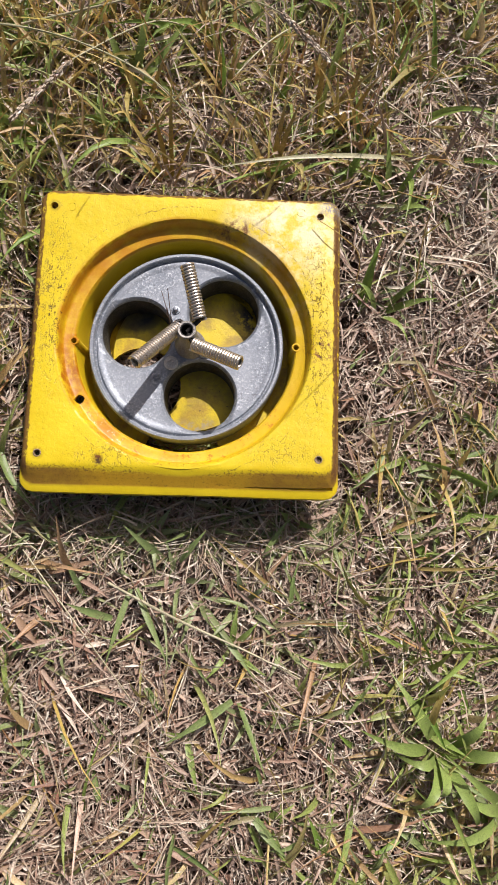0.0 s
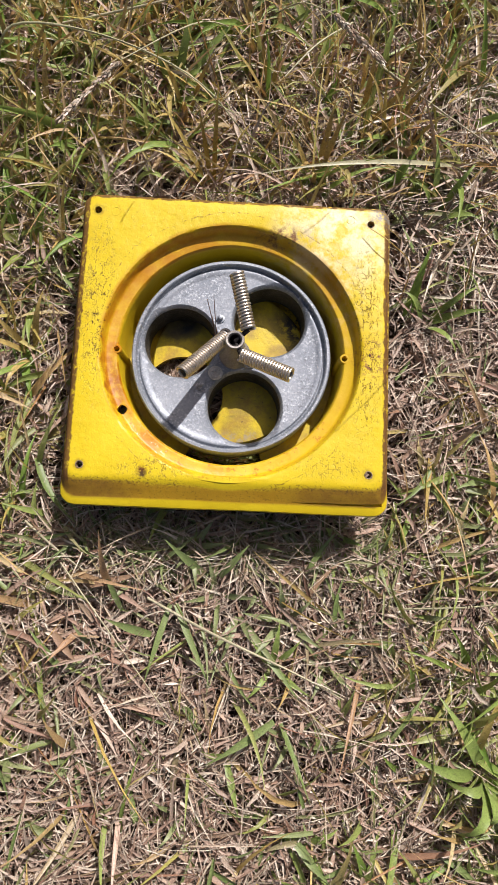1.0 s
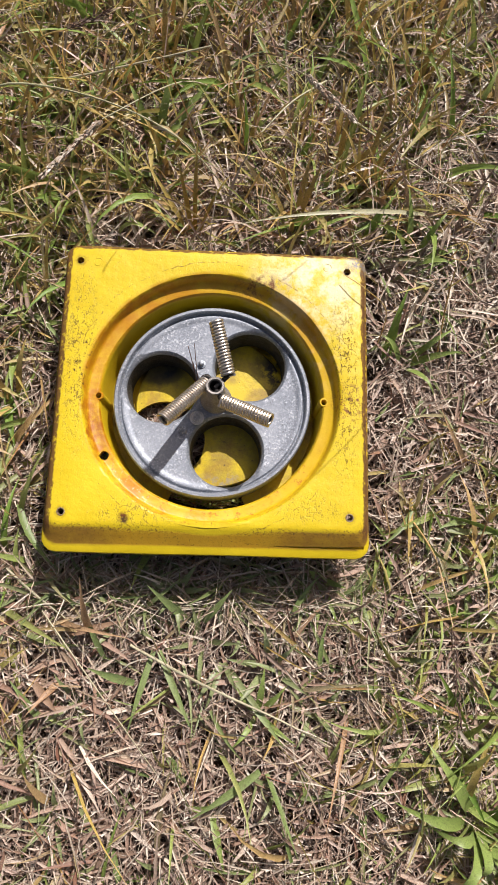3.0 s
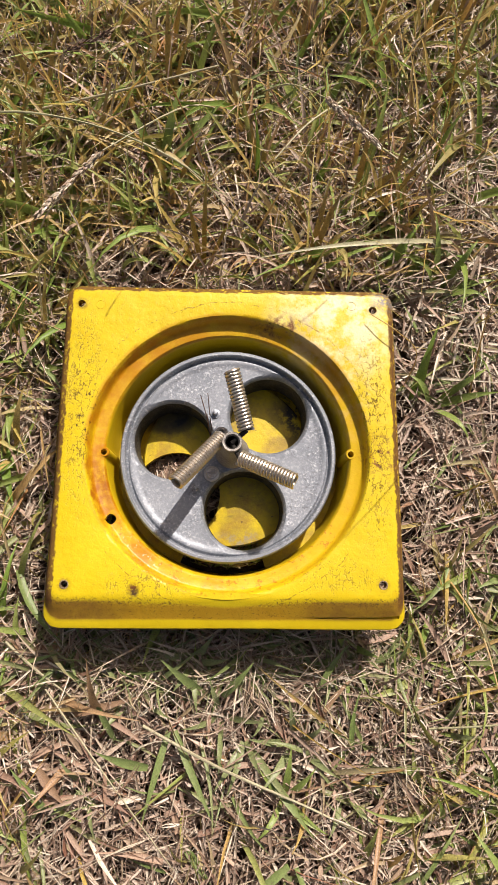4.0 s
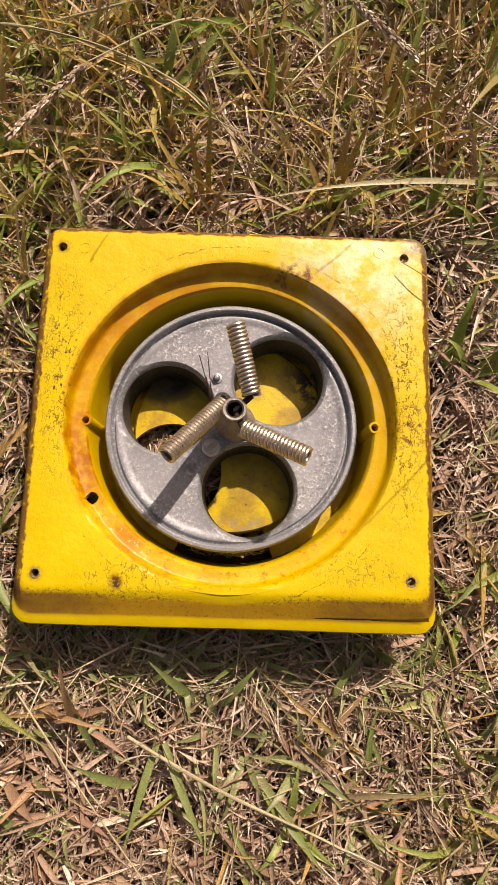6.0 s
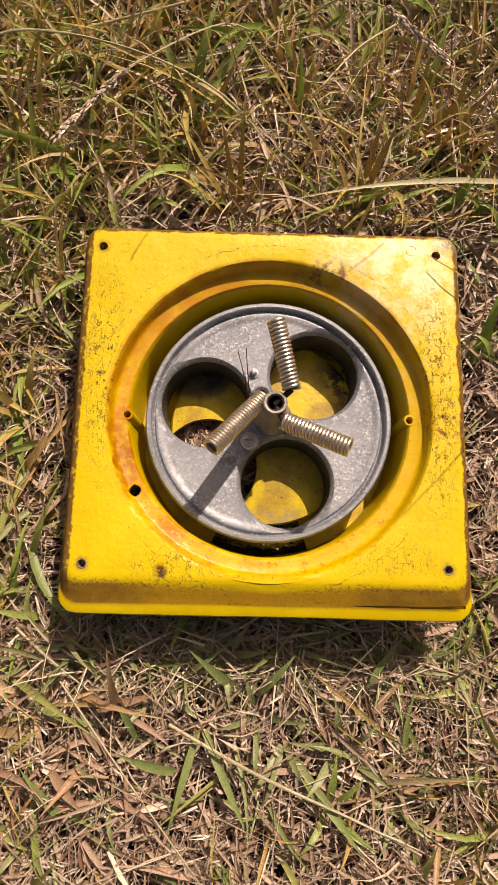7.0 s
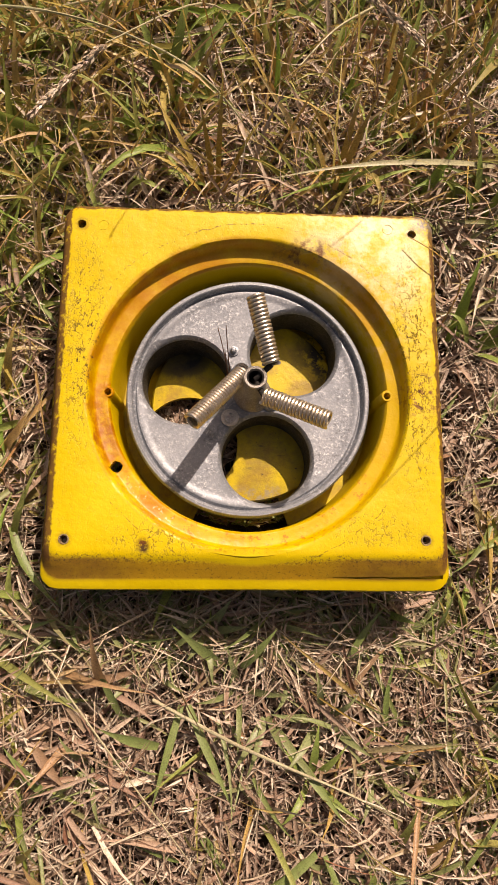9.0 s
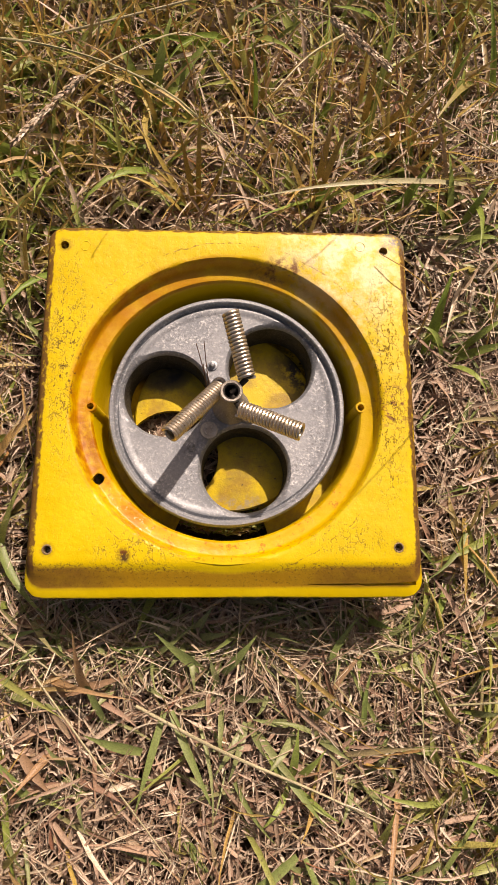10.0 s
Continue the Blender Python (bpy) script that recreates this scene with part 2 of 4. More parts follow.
def cast_metal(name, light, dark, rough, metal, scale=1.0, grain=0.45):
    m, nt, b = material(name)
    p = node(nt, "ShaderNodeTexCoord").outputs["Object"]
    blot = step(nt, noise_tex(nt, p, 55 * scale, 6, 0.7), 0.36, 0.66)
    col = mix(nt, blot, dark, light)
    bits = step(nt, noise_tex(nt, p, 850 * scale, 3, 0.8), 0.53, 0.62)
    col = mix(nt, calc(nt, "MULTIPLY", bits, 0.65), col, tuple(min(0.85, c * 1.75) for c in light))
    dirt = step(nt, noise_tex(nt, p, 230 * scale, 5, 0.7), 0.64, 0.76)
    col = mix(nt, calc(nt, "MULTIPLY", dirt, 0.6), col, tuple(c * 0.4 for c in dark))
    link(nt, col, b, "Base Color")
    b.inputs["Metallic"].default_value = metal
    link(nt, calc(nt, "ADD", calc(nt, "MULTIPLY", noise_tex(nt, p, 160 * scale, 4), 0.3), rough - 0.15), b, "Roughness")
    bump(nt, b, calc(nt, "ADD", calc(nt, "MULTIPLY", noise_tex(nt, p, 330 * scale, 6, 0.75), 0.7), calc(nt, "MULTIPLY", bits, 0.6)), grain, 0.0008)
    return m


def alloy_material():
    """Smooth oxidised casting: cloudy sheen, patches of bright pits, thin dark stains."""
    m, nt, b = material("cast_alloy")
    p = node(nt, "ShaderNodeTexCoord").outputs["Object"]
    cloud = step(nt, noise_tex(nt, p, 42, 5, 0.65), 0.34, 0.66)
    col = mix(nt, cloud, (0.205, 0.228, 0.258), (0.300, 0.322, 0.352))
    broad_stain = step(nt, noise_tex(nt, p, 95, 6, 0.7), 0.55, 0.72)
    col = mix(nt, calc(nt, "MULTIPLY", broad_stain, 0.35), col, (0.17, 0.185, 0.205))
    region = calc(nt, "ADD", calc(nt, "MULTIPLY", step(nt, noise_tex(nt, p, 62, 4, 0.6), 0.46, 0.60), 0.65), 0.35)
    pits = noise_tex(nt, p, 620, 3, 0.65)
    bright = calc(nt, "MULTIPLY", step(nt, pits, 0.55, 0.63), region)
    col = mix(nt, calc(nt, "MULTIPLY", bright, 0.75), col, (0.60, 0.62, 0.65))
    dark = calc(nt, "MULTIPLY", step(nt, pits, 0.43, 0.36), region)
    col = mix(nt, calc(nt, "MULTIPLY", dark, 0.65), col, (0.11, 0.118, 0.13))
    scuff = step(nt, noise_tex(nt, node(nt, "ShaderNodeMapping", {0: p, 3: (1.0, 3.2, 1.0)}).outputs[0], 150, 5, 0.75), 0.62, 0.70)
    col = mix(nt, calc(nt, "MULTIPLY", scuff, 0.5), col, (0.62, 0.63, 0.66))
    link(nt, col, b, "Base Color")
    b.inputs["Metallic"].default_value = 0.4
    link(nt, calc(nt, "ADD", calc(nt, "MULTIPLY", noise_tex(nt, p, 120, 4), 0.34), 0.36), b, "Roughness")
    relief = calc(nt, "ADD", calc(nt, "MULTIPLY", calc(nt, "MULTIPLY", pits, region), 0.9), calc(nt, "MULTIPLY", noise_tex(nt, p, 170, 5, 0.65), 0.45))
    bump(nt, b, relief, 0.34, 0.0008)
    return m


def blade_material(name, stops, through_part, rough=0.55, pale=0.25):
    m, nt, b = material(name)
    geo = node(nt, "ShaderNodeNewGeometry")
    p = node(nt, "ShaderNodeTexCoord").outputs["Object"]
    col = ramp(nt, geo.outputs["Random Per Island"], stops)
    col = mix(nt, calc(nt, "MULTIPLY", step(nt, noise_tex(nt, p, 130, 4), 0.40, 0.68), pale), col, (0.50, 0.40, 0.26))
    col = mix(nt, calc(nt, "MULTIPLY", step(nt, noise_tex(nt, p, 420, 3), 0.58, 0.72), 0.5), col, (0.12, 0.085, 0.05))
    fibre = ramp(nt, noise_tex(nt, p, 1500, 3, 0.7), [(0.32, (0.62, 0.60, 0.58)), (0.5, (1.0, 1.0, 1.0)), (0.68, (1.28, 1.27, 1.25))])
    col = mix(nt, 1.0, col, fibre, "MULTIPLY")
    link(nt, col, b, "Base Color")
    b.inputs["Roughness"].default_value = rough
    b.inputs["Specular IOR Level"].default_value = 0.45
    bump(nt, b, noise_tex(nt, p, 900, 3), 0.3, 0.0004)
    tr = node(nt, "ShaderNodeBsdfTranslucent", {"Color": col})
    both = node(nt, "ShaderNodeMixShader", {0: through_part, 1: b.outputs[0], 2: tr.outputs[0]})
    nt.links.new(both.outputs[0], nt.nodes["Material Output"].inputs[0])
    return m


def soil_material():
    m, nt, b = material("soil")
    p = node(nt, "ShaderNodeTexCoord").outputs["Object"]
    col = mix(nt, step(nt, noise_tex(nt, p, 45, 8, 0.7), 0.35, 0.65), (0.045, 0.030, 0.022), (0.130, 0.090, 0.066))
    wide = step(nt, noise_tex(nt, p, 0.9, 6, 0.6), 0.40, 0.62)
    tuft = mix(nt, step(nt, noise_tex(nt, p, 14, 8, 0.75), 0.4, 0.62), (0.16, 0.12, 0.06), (0.10, 0.12, 0.035))
    away = node(nt, "ShaderNodeVectorMath", {0: p}, operation="LENGTH").outputs[1]
    col = mix(nt, calc(nt, "MULTIPLY", step(nt, away, 0.7, 1.4), calc(nt, "ADD", calc(nt, "MULTIPLY", wide, 0.4), 0.5)), col, tuft)
    link(nt, col, b, "Base Color")
    b.inputs["Roughness"].default_value = 0.95
    bump(nt, b, noise_tex(nt, p, 120, 8, 0.7), 0.8, 0.006)
    return m


YELLOW = yellow_paint()
YELLOW_DISC = yellow_paint(False)
ALLOY = alloy_material()
# darker alloy for the openings' walls, their deep shade put into the colour
SHADED_ALLOY = cast_metal("shaded_alloy", (0.070, 0.066, 0.060), (0.020, 0.018, 0.015), 0.6, 0.3)
HUB_METAL = cast_metal("hub_metal", (0.36, 0.34, 0.31), (0.21, 0.19, 0.165), 0.50, 0.5, 1.6, 0.25)
SPRING_STEEL = cast_metal("spring_steel", (0.62, 0.55, 0.46), (0.44, 0.37, 0.29), 0.32, 0.85, 2.0, 0.06)
SCREW_STEEL = cast_metal("screw_steel", (0.58, 0.57, 0.54), (0.40, 0.38, 0.35), 0.45, 0.5, 2.0, 0.12)
RUSTY_STEEL = cast_metal("rusty_steel", (0.32, 0.24, 0.14), (0.15, 0.095, 0.05), 0.75, 0.1, 2.0)
# near-black metal for the spring pins and for the tube's painted inner shade
NEAR_BLACK = cast_metal("near_black", (0.022, 0.019, 0.016), (0.010, 0.008, 0.007), 0.7, 0.2, 2.0)
STRAW = blade_material("straw", [(0.0, (0.426, 0.302, 0.226)), (0.12, (0.593, 0.481, 0.373)), (0.24, (0.301, 0.201, 0.142)), (0.36, (0.509, 0.367, 0.284)), (0.48, (0.166, 0.103, 0.068)), (0.60, (0.394, 0.287, 0.210)), (0.72, (0.696, 0.606, 0.483)), (0.82, (0.290, 0.135, 0.084)), (0.92, (0.353, 0.281, 0.158)), (1.0, (0.550, 0.390, 0.294))], 0.06, 0.42, 0.08)
OLD_STRAW = blade_material("old_straw", [(0.0, (0.353, 0.254, 0.194)), (0.15, (0.509, 0.400, 0.320)), (0.3, (0.249, 0.162, 0.116)), (0.45, (0.437, 0.314, 0.242)), (0.6, (0.166, 0.108, 0.079)), (0.75, (0.322, 0.232, 0.179)), (0.88, (0.582, 0.487, 0.394)), (1.0, (0.281, 0.151, 0.105))], 0.04, 0.5, 0.06)
THIN_STRAW = blade_material("thin_straw", [(0.0, (0.608, 0.515, 0.380)), (0.35, (0.372, 0.278, 0.200)), (0.6, (0.725, 0.659, 0.520)), (0.8, (0.235, 0.134, 0.090)), (1.0, (0.490, 0.381, 0.260))], 0.06, 0.38, 0.1)
DULL_GREEN = blade_material("dull_green_blade", [(0.0, (0.184, 0.254, 0.085)), (0.2, (0.265, 0.313, 0.130)), (0.4, (0.153, 0.216, 0.060)), (0.6, (0.347, 0.292, 0.160)), (0.8, (0.214, 0.281, 0.100)), (1.0, (0.428, 0.335, 0.210))], 0.22, 0.40, 0.12)
GREEN = blade_material("green_blade", [(0.0, (0.250, 0.360, 0.077)), (0.14, (0.412, 0.460, 0.141)), (0.26, (0.625, 0.414, 0.141)), (0.38, (0.225, 0.334, 0.065)), (0.48, (0.56, 0.370, 0.150)), (0.58, (0.350, 0.440, 0.124)), (0.72, (0.287, 0.374, 0.088)), (0.82, (0.48, 0.285, 0.150)), (0.90, (0.800, 0.640, 0.364)), (1.0, (0.526, 0.454, 0.153))], 0.34, 0.40, 0.08)
LUSH = blade_material("lush_blade", [(0.0, (0.269, 0.376, 0.088)), (0.5, (0.347, 0.445, 0.121)), (1.0, (0.459, 0.524, 0.198))], 0.34, 0.38, 0.10)
BROAD_GREEN = blade_material("broad_green_blade", [(0.0, (0.175, 0.304, 0.046)), (0.25, (0.292, 0.414, 0.092)), (0.45, (0.210, 0.341, 0.058)), (0.62, (0.373, 0.402, 0.127)), (0.8, (0.233, 0.365, 0.064)), (0.92, (0.46, 0.320, 0.150)), (1.0, (0.38, 0.260, 0.120))], 0.36, 0.42, 0.04)
OLIVE = blade_material("olive_stem", [(0.0, (0.664, 0.423, 0.119)), (0.3, (0.515, 0.435, 0.113)), (0.6, (0.732, 0.529, 0.227)), (0.8, (0.412, 0.200, 0.080)), (1.0, (0.801, 0.624, 0.340))], 0.35, 0.45, 0.1)
SHREDS = blade_material("chopped_straw", [(0.0, (0.686, 0.595, 0.473)), (0.3, (0.457, 0.347, 0.263)), (0.55, (0.790, 0.724, 0.588)), (0.8, (0.312, 0.206, 0.147)), (1.0, (0.582, 0.465, 0.357))], 0.05, 0.5, 0.05)
DEAD_LEAF = blade_material("dead_leaf", [(0.0, (0.333, 0.216, 0.155)), (0.3, (0.431, 0.309, 0.230)), (0.55, (0.216, 0.113, 0.075)), (0.8, (0.392, 0.258, 0.180)), (1.0, (0.294, 0.216, 0.140))], 0.08, 0.55, 0.12)
LYING_GREEN = blade_material("lying_green_blade", [(0.0, (0.15, 0.23, 0.060)), (0.25, (0.23, 0.30, 0.10)), (0.5, (0.17, 0.25, 0.07)), (0.7, (0.25, 0.26, 0.11)), (0.88, (0.21, 0.28, 0.085)), (1.0, (0.32, 0.25, 0.14))], 0.22, 0.45, 0.06)
PALE_STEM = blade_material("pale_stem", [(0.0, (0.42, 0.42, 0.23)), (1.0, (0.54, 0.47, 0.33))], 0.12, 0.45, 0.2)
SEED = blade_material("seed_head", [(0.0, (0.085, 0.045, 0.035)), (0.6, (0.15, 0.085, 0.06)), (1.0, (0.22, 0.15, 0.10))], 0.1, 0.7, 0.1)
SOIL = soil_material()


# ---- mesh helpers ----
def thing(name, label, category, group="", at=None):
    ob = new(name)
    ob.empty_display_size = 0.01
    if at is not None:
        ob.matrix_world = at
    return tagged(ob, label, category, group)


def smooth(me, angle=35):
    me.polygons.foreach_set("use_smooth", [True] * len(me.polygons))
    me.set_sharp_from_angle(angle=radians(angle))


def part(name, bm, mat, parent, label="", angle=35):
    me = bpy.data.meshes.new(name)
    bmesh.ops.recalc_face_normals(bm, faces=bm.faces)
    bm.to_mesh(me)
    bm.free()
    me.materials.append(mat)
    smooth(me, angle)
    ob = new(name, me)
    ob.parent = parent
    return tagged(ob, label)


def lathe(profile, n=48, centre=(0, 0), closed=False):
    """Turns (radius, height) pairs round an upright axis; the ends are capped unless the profile is a closed loop."""
    bm = bmesh.new()
    rings = []
    for r, z in profile:
        rings.append([bm.verts.new((centre[0] + r * math.cos(2 * math.pi * i / n), centre[1] + r * math.sin(2 * math.pi * i / n), z)) for i in range(n)])
    pairs = list(zip(rings, rings[1:])) + ([(rings[-1], rings[0])] if closed else [])
    for a, b in pairs:
        for i in range(n):
            bm.faces.new((a[i], a[(i + 1) % n], b[(i + 1) % n], b[i]))
    if not closed:
        bm.faces.new(rings[0][::-1])
        bm.faces.new(rings[-1])
    bmesh.ops.recalc_face_normals(bm, faces=bm.faces)
    return bm


def prism(points, z0, z1):
    bm = bmesh.new()
    lo = [bm.verts.new((x, y, z0)) for x, y in points]
    hi = [bm.verts.new((x, y, z1)) for x, y in points]
    n = len(points)
    for i in range(n):
        bm.faces.new((lo[i], lo[(i + 1) % n], hi[(i + 1) % n], hi[i]))
    bm.faces.new(lo[::-1])
    bm.faces.new(hi)
    bmesh.ops.recalc_face_normals(bm, faces=bm.faces)
    return bm


def joined(*bms):
    out = bmesh.new()
    for b in bms:
        me = bpy.data.meshes.new("join")
        b.to_mesh(me)
        b.free()
        out.from_mesh(me)
        bpy.data.meshes.remove(me)
    return out


def cut(ob, cutters):
    """Takes the cutter shapes out of a part's mesh for good."""
    for c in cutters:
        me = bpy.data.meshes.new("cutter")
        c.to_mesh(me)
        c.free()
        tool = new("cutter", me)
        mod = ob.modifiers.new("cut", "BOOLEAN")
        mod.operation, mod.object, mod.solver = "DIFFERENCE", tool, "EXACT"
        made = bpy.data.meshes.new_from_object(ob.evaluated_get(bpy.context.evaluated_depsgraph_get()))
        ob.modifiers.clear()
        old, ob.data = ob.data, made
        bpy.data.meshes.remove(old)
        bpy.data.objects.remove(tool)
        bpy.data.meshes.remove(me)
    smooth(ob.data)


# ---- ground ----
def ground_height(x, y):
    return -0.014 + 0.006 * noise.noise((x * 5, y * 5, 0.3)) + 0.05 * min(1, max(0, math.hypot(x, y) - 0.6)) * noise.noise((x * 0.5, y * 0.5, 4))


bm = bmesh.new()
steps = sorted({round(s * v, 4) for s in (-1, 1) for v in [i * 0.03 for i in range(27)] + [0.9, 1.1, 1.4, 1.8, 2.4, 3.2, 4.5, 6.5, 10, 16, 28, 50, 100, 250, 700, 2000]})
grid = [[bm.verts.new((x, y, ground_height(x, y))) for x in steps] for y in steps]
for ra, rb in zip(grid, grid[1:]):
    for i in range(len(steps) - 1):
        bm.faces.new((ra[i], ra[i + 1], rb[i + 1], rb[i]))
ground = part("ground", bm, SOIL, None, angle=80)
tagged(ground, "dry brown soil under thin grass and thatch", "ground", kind="structure")

# ---- the yellow metal housing ----
BOX = (0.0015, 0.0015)
WHEEL = (0.0015, -0.0060)
housing = thing("metal_housing", "square yellow painted metal housing, chipped and rusty, lying on dry grass", "housing")


def rect_radius(ang, centre, box, hx, hy, rad):
    """Distance from centre along ang to a rounded rectangle round box."""
    dx, dy = math.cos(ang), math.sin(ang)
    lo, hi = 0.0, 0.3
    for _ in range(30):
        r = (lo + hi) / 2
        px, py = abs(centre[0] + r * dx - box[0]), abs(centre[1] + r * dy - box[1])
        qx, qy = max(px - hx + rad, 0), max(py - hy + rad, 0)
        inside = math.hypot(qx, qy) <= rad and px <= hx and py <= hy
        lo, hi = (r, hi) if inside else (lo, r)
    return lo


def housing_body():
    angles = [2 * math.pi * i / 180 for i in range(180)]
    for sx in (-1, 1):
        for sy in (-1, 1):
            mid = math.atan2(BOX[1] + sy * 0.095 - WHEEL[1], BOX[0] + sx * 0.103 - WHEEL[0])
            angles += [mid + radians(d) for d in (-7, -5.2, -3.6, -2.6, -1.4, -0.5, 0.5, 1.4, 2.6, 3.6, 5.2, 7)]
    angles = sorted({round(a % (2 * math.pi), 5) for a in angles})
    # (half width, half depth, corner radius, shift in y, height)
    outside = [(0.1045, 0.1030, 0.007, -0.0055, 0.0345), (0.1075, 0.1080, 0.0085, -0.0055, 0.0330), (0.1084, 0.1093, 0.0095, -0.0055, 0.0345), (0.1087, 0.1097, 0.0098, -0.0055, 0.0410), (0.1087, 0.1097, 0.0098, -0.0055, 0.0450), (0.1084, 0.1091, 0.0095, -0.0055, 0.0465), (0.1077, 0.1073, 0.0092, -0.0054, 0.0474),
               (0.1071, 0.1048, 0.009, -0.0052, 0.0480), (0.1068, 0.1036, 0.0088, -0.0050, 0.0487),
               (0.1062, 0.1014, 0.008, -0.0034, 0.0512), (0.1056, 0.0999, 0.008, -0.0014, 0.0535), (0.1049, 0.0988, 0.0082, -0.0004, 0.0547), (0.1036, 0.0975, 0.0080, 0, 0.0556), (0.1018, 0.0958, 0.0075, 0, 0.0560), (0.0998, 0.0938, 0.006, 0, 0.0561)]
    inside = [(0.0900, 0.0561), (0.0885, 0.0558), (0.0876, 0.0548), (0.0871, 0.0530), (0.0864, 0.0492), (0.0856, 0.0478), (0.0845, 0.0472), (0.0800, 0.0470), (0.0783, 0.0466), (0.0774, 0.0455), (0.0770, 0.0430), (0.0764, -0.0125),
              (0.0784, -0.0125), (0.0788, 0.0440), (0.0860, 0.0446), (0.0884, 0.0500), (0.0905, 0.0530)]
    under = [(0.0990, 0.0930, 0.006, 0, 0.0532), (0.1030, 0.0970, 0.007, -0.0010, 0.0500), (0.1040, 0.1022, 0.007, -0.0045, 0.0435)]
    bm = bmesh.new()
    rings = []

    def wobble(a, k):
        return 0.0005 * noise.noise((math.cos(a) * 2.2, math.sin(a) * 2.2, k * 0.15)) + 0.0002 * noise.noise((math.cos(a) * 14, math.sin(a) * 14, k * 0.4))

    def add_rect(ring, k):
        hx, hy, rad, shift, z = ring
        row = []
        for a in angles:
            r = rect_radius(a, WHEEL, (BOX[0], BOX[1] + shift), hx, hy, rad) + wobble(a, k)
            x, y = WHEEL[0] + r * math.cos(a), WHEEL[1] + r * math.sin(a)
            h = z
            if z < 0.0350 and y < -0.10:  # the lower edge bows up a little along the front
                h += 0.0022 * min(1, max(0, (x + 0.045) / 0.012)) * min(1, max(0, (0.028 - x) / 0.010))
            row.append(bm.verts.new((x, y, h + 0.5 * wobble(a, k + 9))))
        rings.append(row)

    def add_circle(r, z, k):
        rings.append([bm.verts.new((WHEEL[0] + (r + wobble(a, k) * 0.6) * math.cos(a), WHEEL[1] + (r + wobble(a, k) * 0.6) * math.sin(a), z + wobble(a, k + 5) * 0.5)) for a in angles])

    for k, ring in enumerate(outside):
        add_rect(ring, k)
    for k, (r, z) in enumerate(inside):
        add_circle(r, z, k + 20)
    for k, ring in enumerate(under):
        add_rect(ring, k + 40)
    n = len(angles)
    for a, b in zip(rings, rings[1:] + rings[:1]):
        for i in range(n):
            bm.faces.new((a[i], a[(i + 1) % n], b[(i + 1) % n], b[i]))
    return bm


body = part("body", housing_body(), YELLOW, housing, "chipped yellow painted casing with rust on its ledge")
HOLES = [(-0.0945, 0.0885), (0.0945, 0.0880), (-0.0935, -0.0880), (0.0950, -0.0870)]
cutters = [lathe([(0.0023, 0.04), (0.0023, 0.0552), (0.0030, 0.0575)], 16, c) for c in HOLES]
turn = radians(-18)
square = [(-0.0700 + r * math.cos(a + turn), -0.0490 + r * math.sin(a + turn)) for a, r in ((radians(k * 30), 0.0034 if k % 3 == 1 else 0.0031) for k in range(12))]
cutters.append(prism(square, 0.030, 0.055))
cutters += [lathe([(0.0018, 0.030), (0.0018, 0.055)], 16, c) for c in ((-0.0770, -0.0070), (0.0795, -0.0065))]
# crack along the front slope
crack = [(0.046, -0.1085), (0.060, -0.1090), (0.074, -0.1085), (0.078, -0.1092), (0.092, -0.1090), (0.106, -0.1088), (0.106, -0.1068), (0.092, -0.1078), (0.078, -0.1080), (0.074, -0.1079), (0.060, -0.1080), (0.046, -0.1083)]
cutters.append(prism([(x, y + 0.0018) for x, y in crack], 0.0455, 0.0510))
cut(body, cutters)

for hx, hy in ((-0.0770, -0.0070), (0.0795, -0.0065)):
    ring = lathe([(0.0018, 0.012), (0.0018, 0.0464), (0.0021, 0.0470), (0.0029, 0.0470), (0.0034, 0.0464), (0.0036, 0.0445), (0.0038, 0.012)], 24, (hx, hy), closed=True)
    part("boss", ring, YELLOW, housing)
for at in ((-0.0822, 0.0880), (0.0805, 0.0905)):
    part("casting_mark", lathe([(0.0027, 0.0555), (0.0028, 0.0561), (0.0029, 0.05625), (0.0030, 0.0561), (0.0031, 0.0555)], 24, at, closed=True), YELLOW, housing, "small raised casting ring")
for hx, hy in HOLES[2:]:
    part("bush", lathe([(0.0019, 0.0500), (0.0019, 0.0558), (0.0021, 0.0563), (0.0026, 0.0563), (0.0029, 0.0560), (0.0029, 0.0500)], 20, (hx, hy), closed=True), RUSTY_STEEL, housing, "dull rusty steel bush in a corner hole")

# plate at the bottom, with a round cut-out
disc = part("base_plate", lathe([(0.0560, 0.0085), (0.0580, 0.0090), (0.0585, 0.0105), (0.0575, 0.0120), (0.0555, 0.0122), (0.03, 0.0126), (0.006, 0.0128)], 96, WHEEL), YELLOW_DISC, housing, "dirty yellow painted bottom plate")
cut(disc, [lathe([(0.0295, 0.0), (0.0295, 0.02)], 56, (-0.0335, -0.0300))])
part("post", lathe([(0.010, -0.0135), (0.010, 0.0086)], 24, WHEEL), YELLOW_DISC, housing)
bm = bmesh.new()
last = None
for i in range(73):  # floor of the well, open towards the front
    a = radians(-70 + 315 * i / 72)
    row = [bm.verts.new((WHEEL[0] + r * math.cos(a), WHEEL[1] + r * math.sin(a), z)) for r, z in ((0.0575, 0.0020), (0.0772, 0.0020), (0.0772, 0.0052), (0.0740, 0.0046), (0.060, 0.0046), (0.0575, 0.0050))]
    if last:
        for k in range(6):
            bm.faces.new((last[k], last[(k + 1) % 6], row[(k + 1) % 6], row[k]))
    else:
        bm.faces.new(row)
    last = row
bm.faces.new(last[::-1])
part("well_floor", bm, YELLOW_DISC, housing, "grimy yellow floor of the round well")

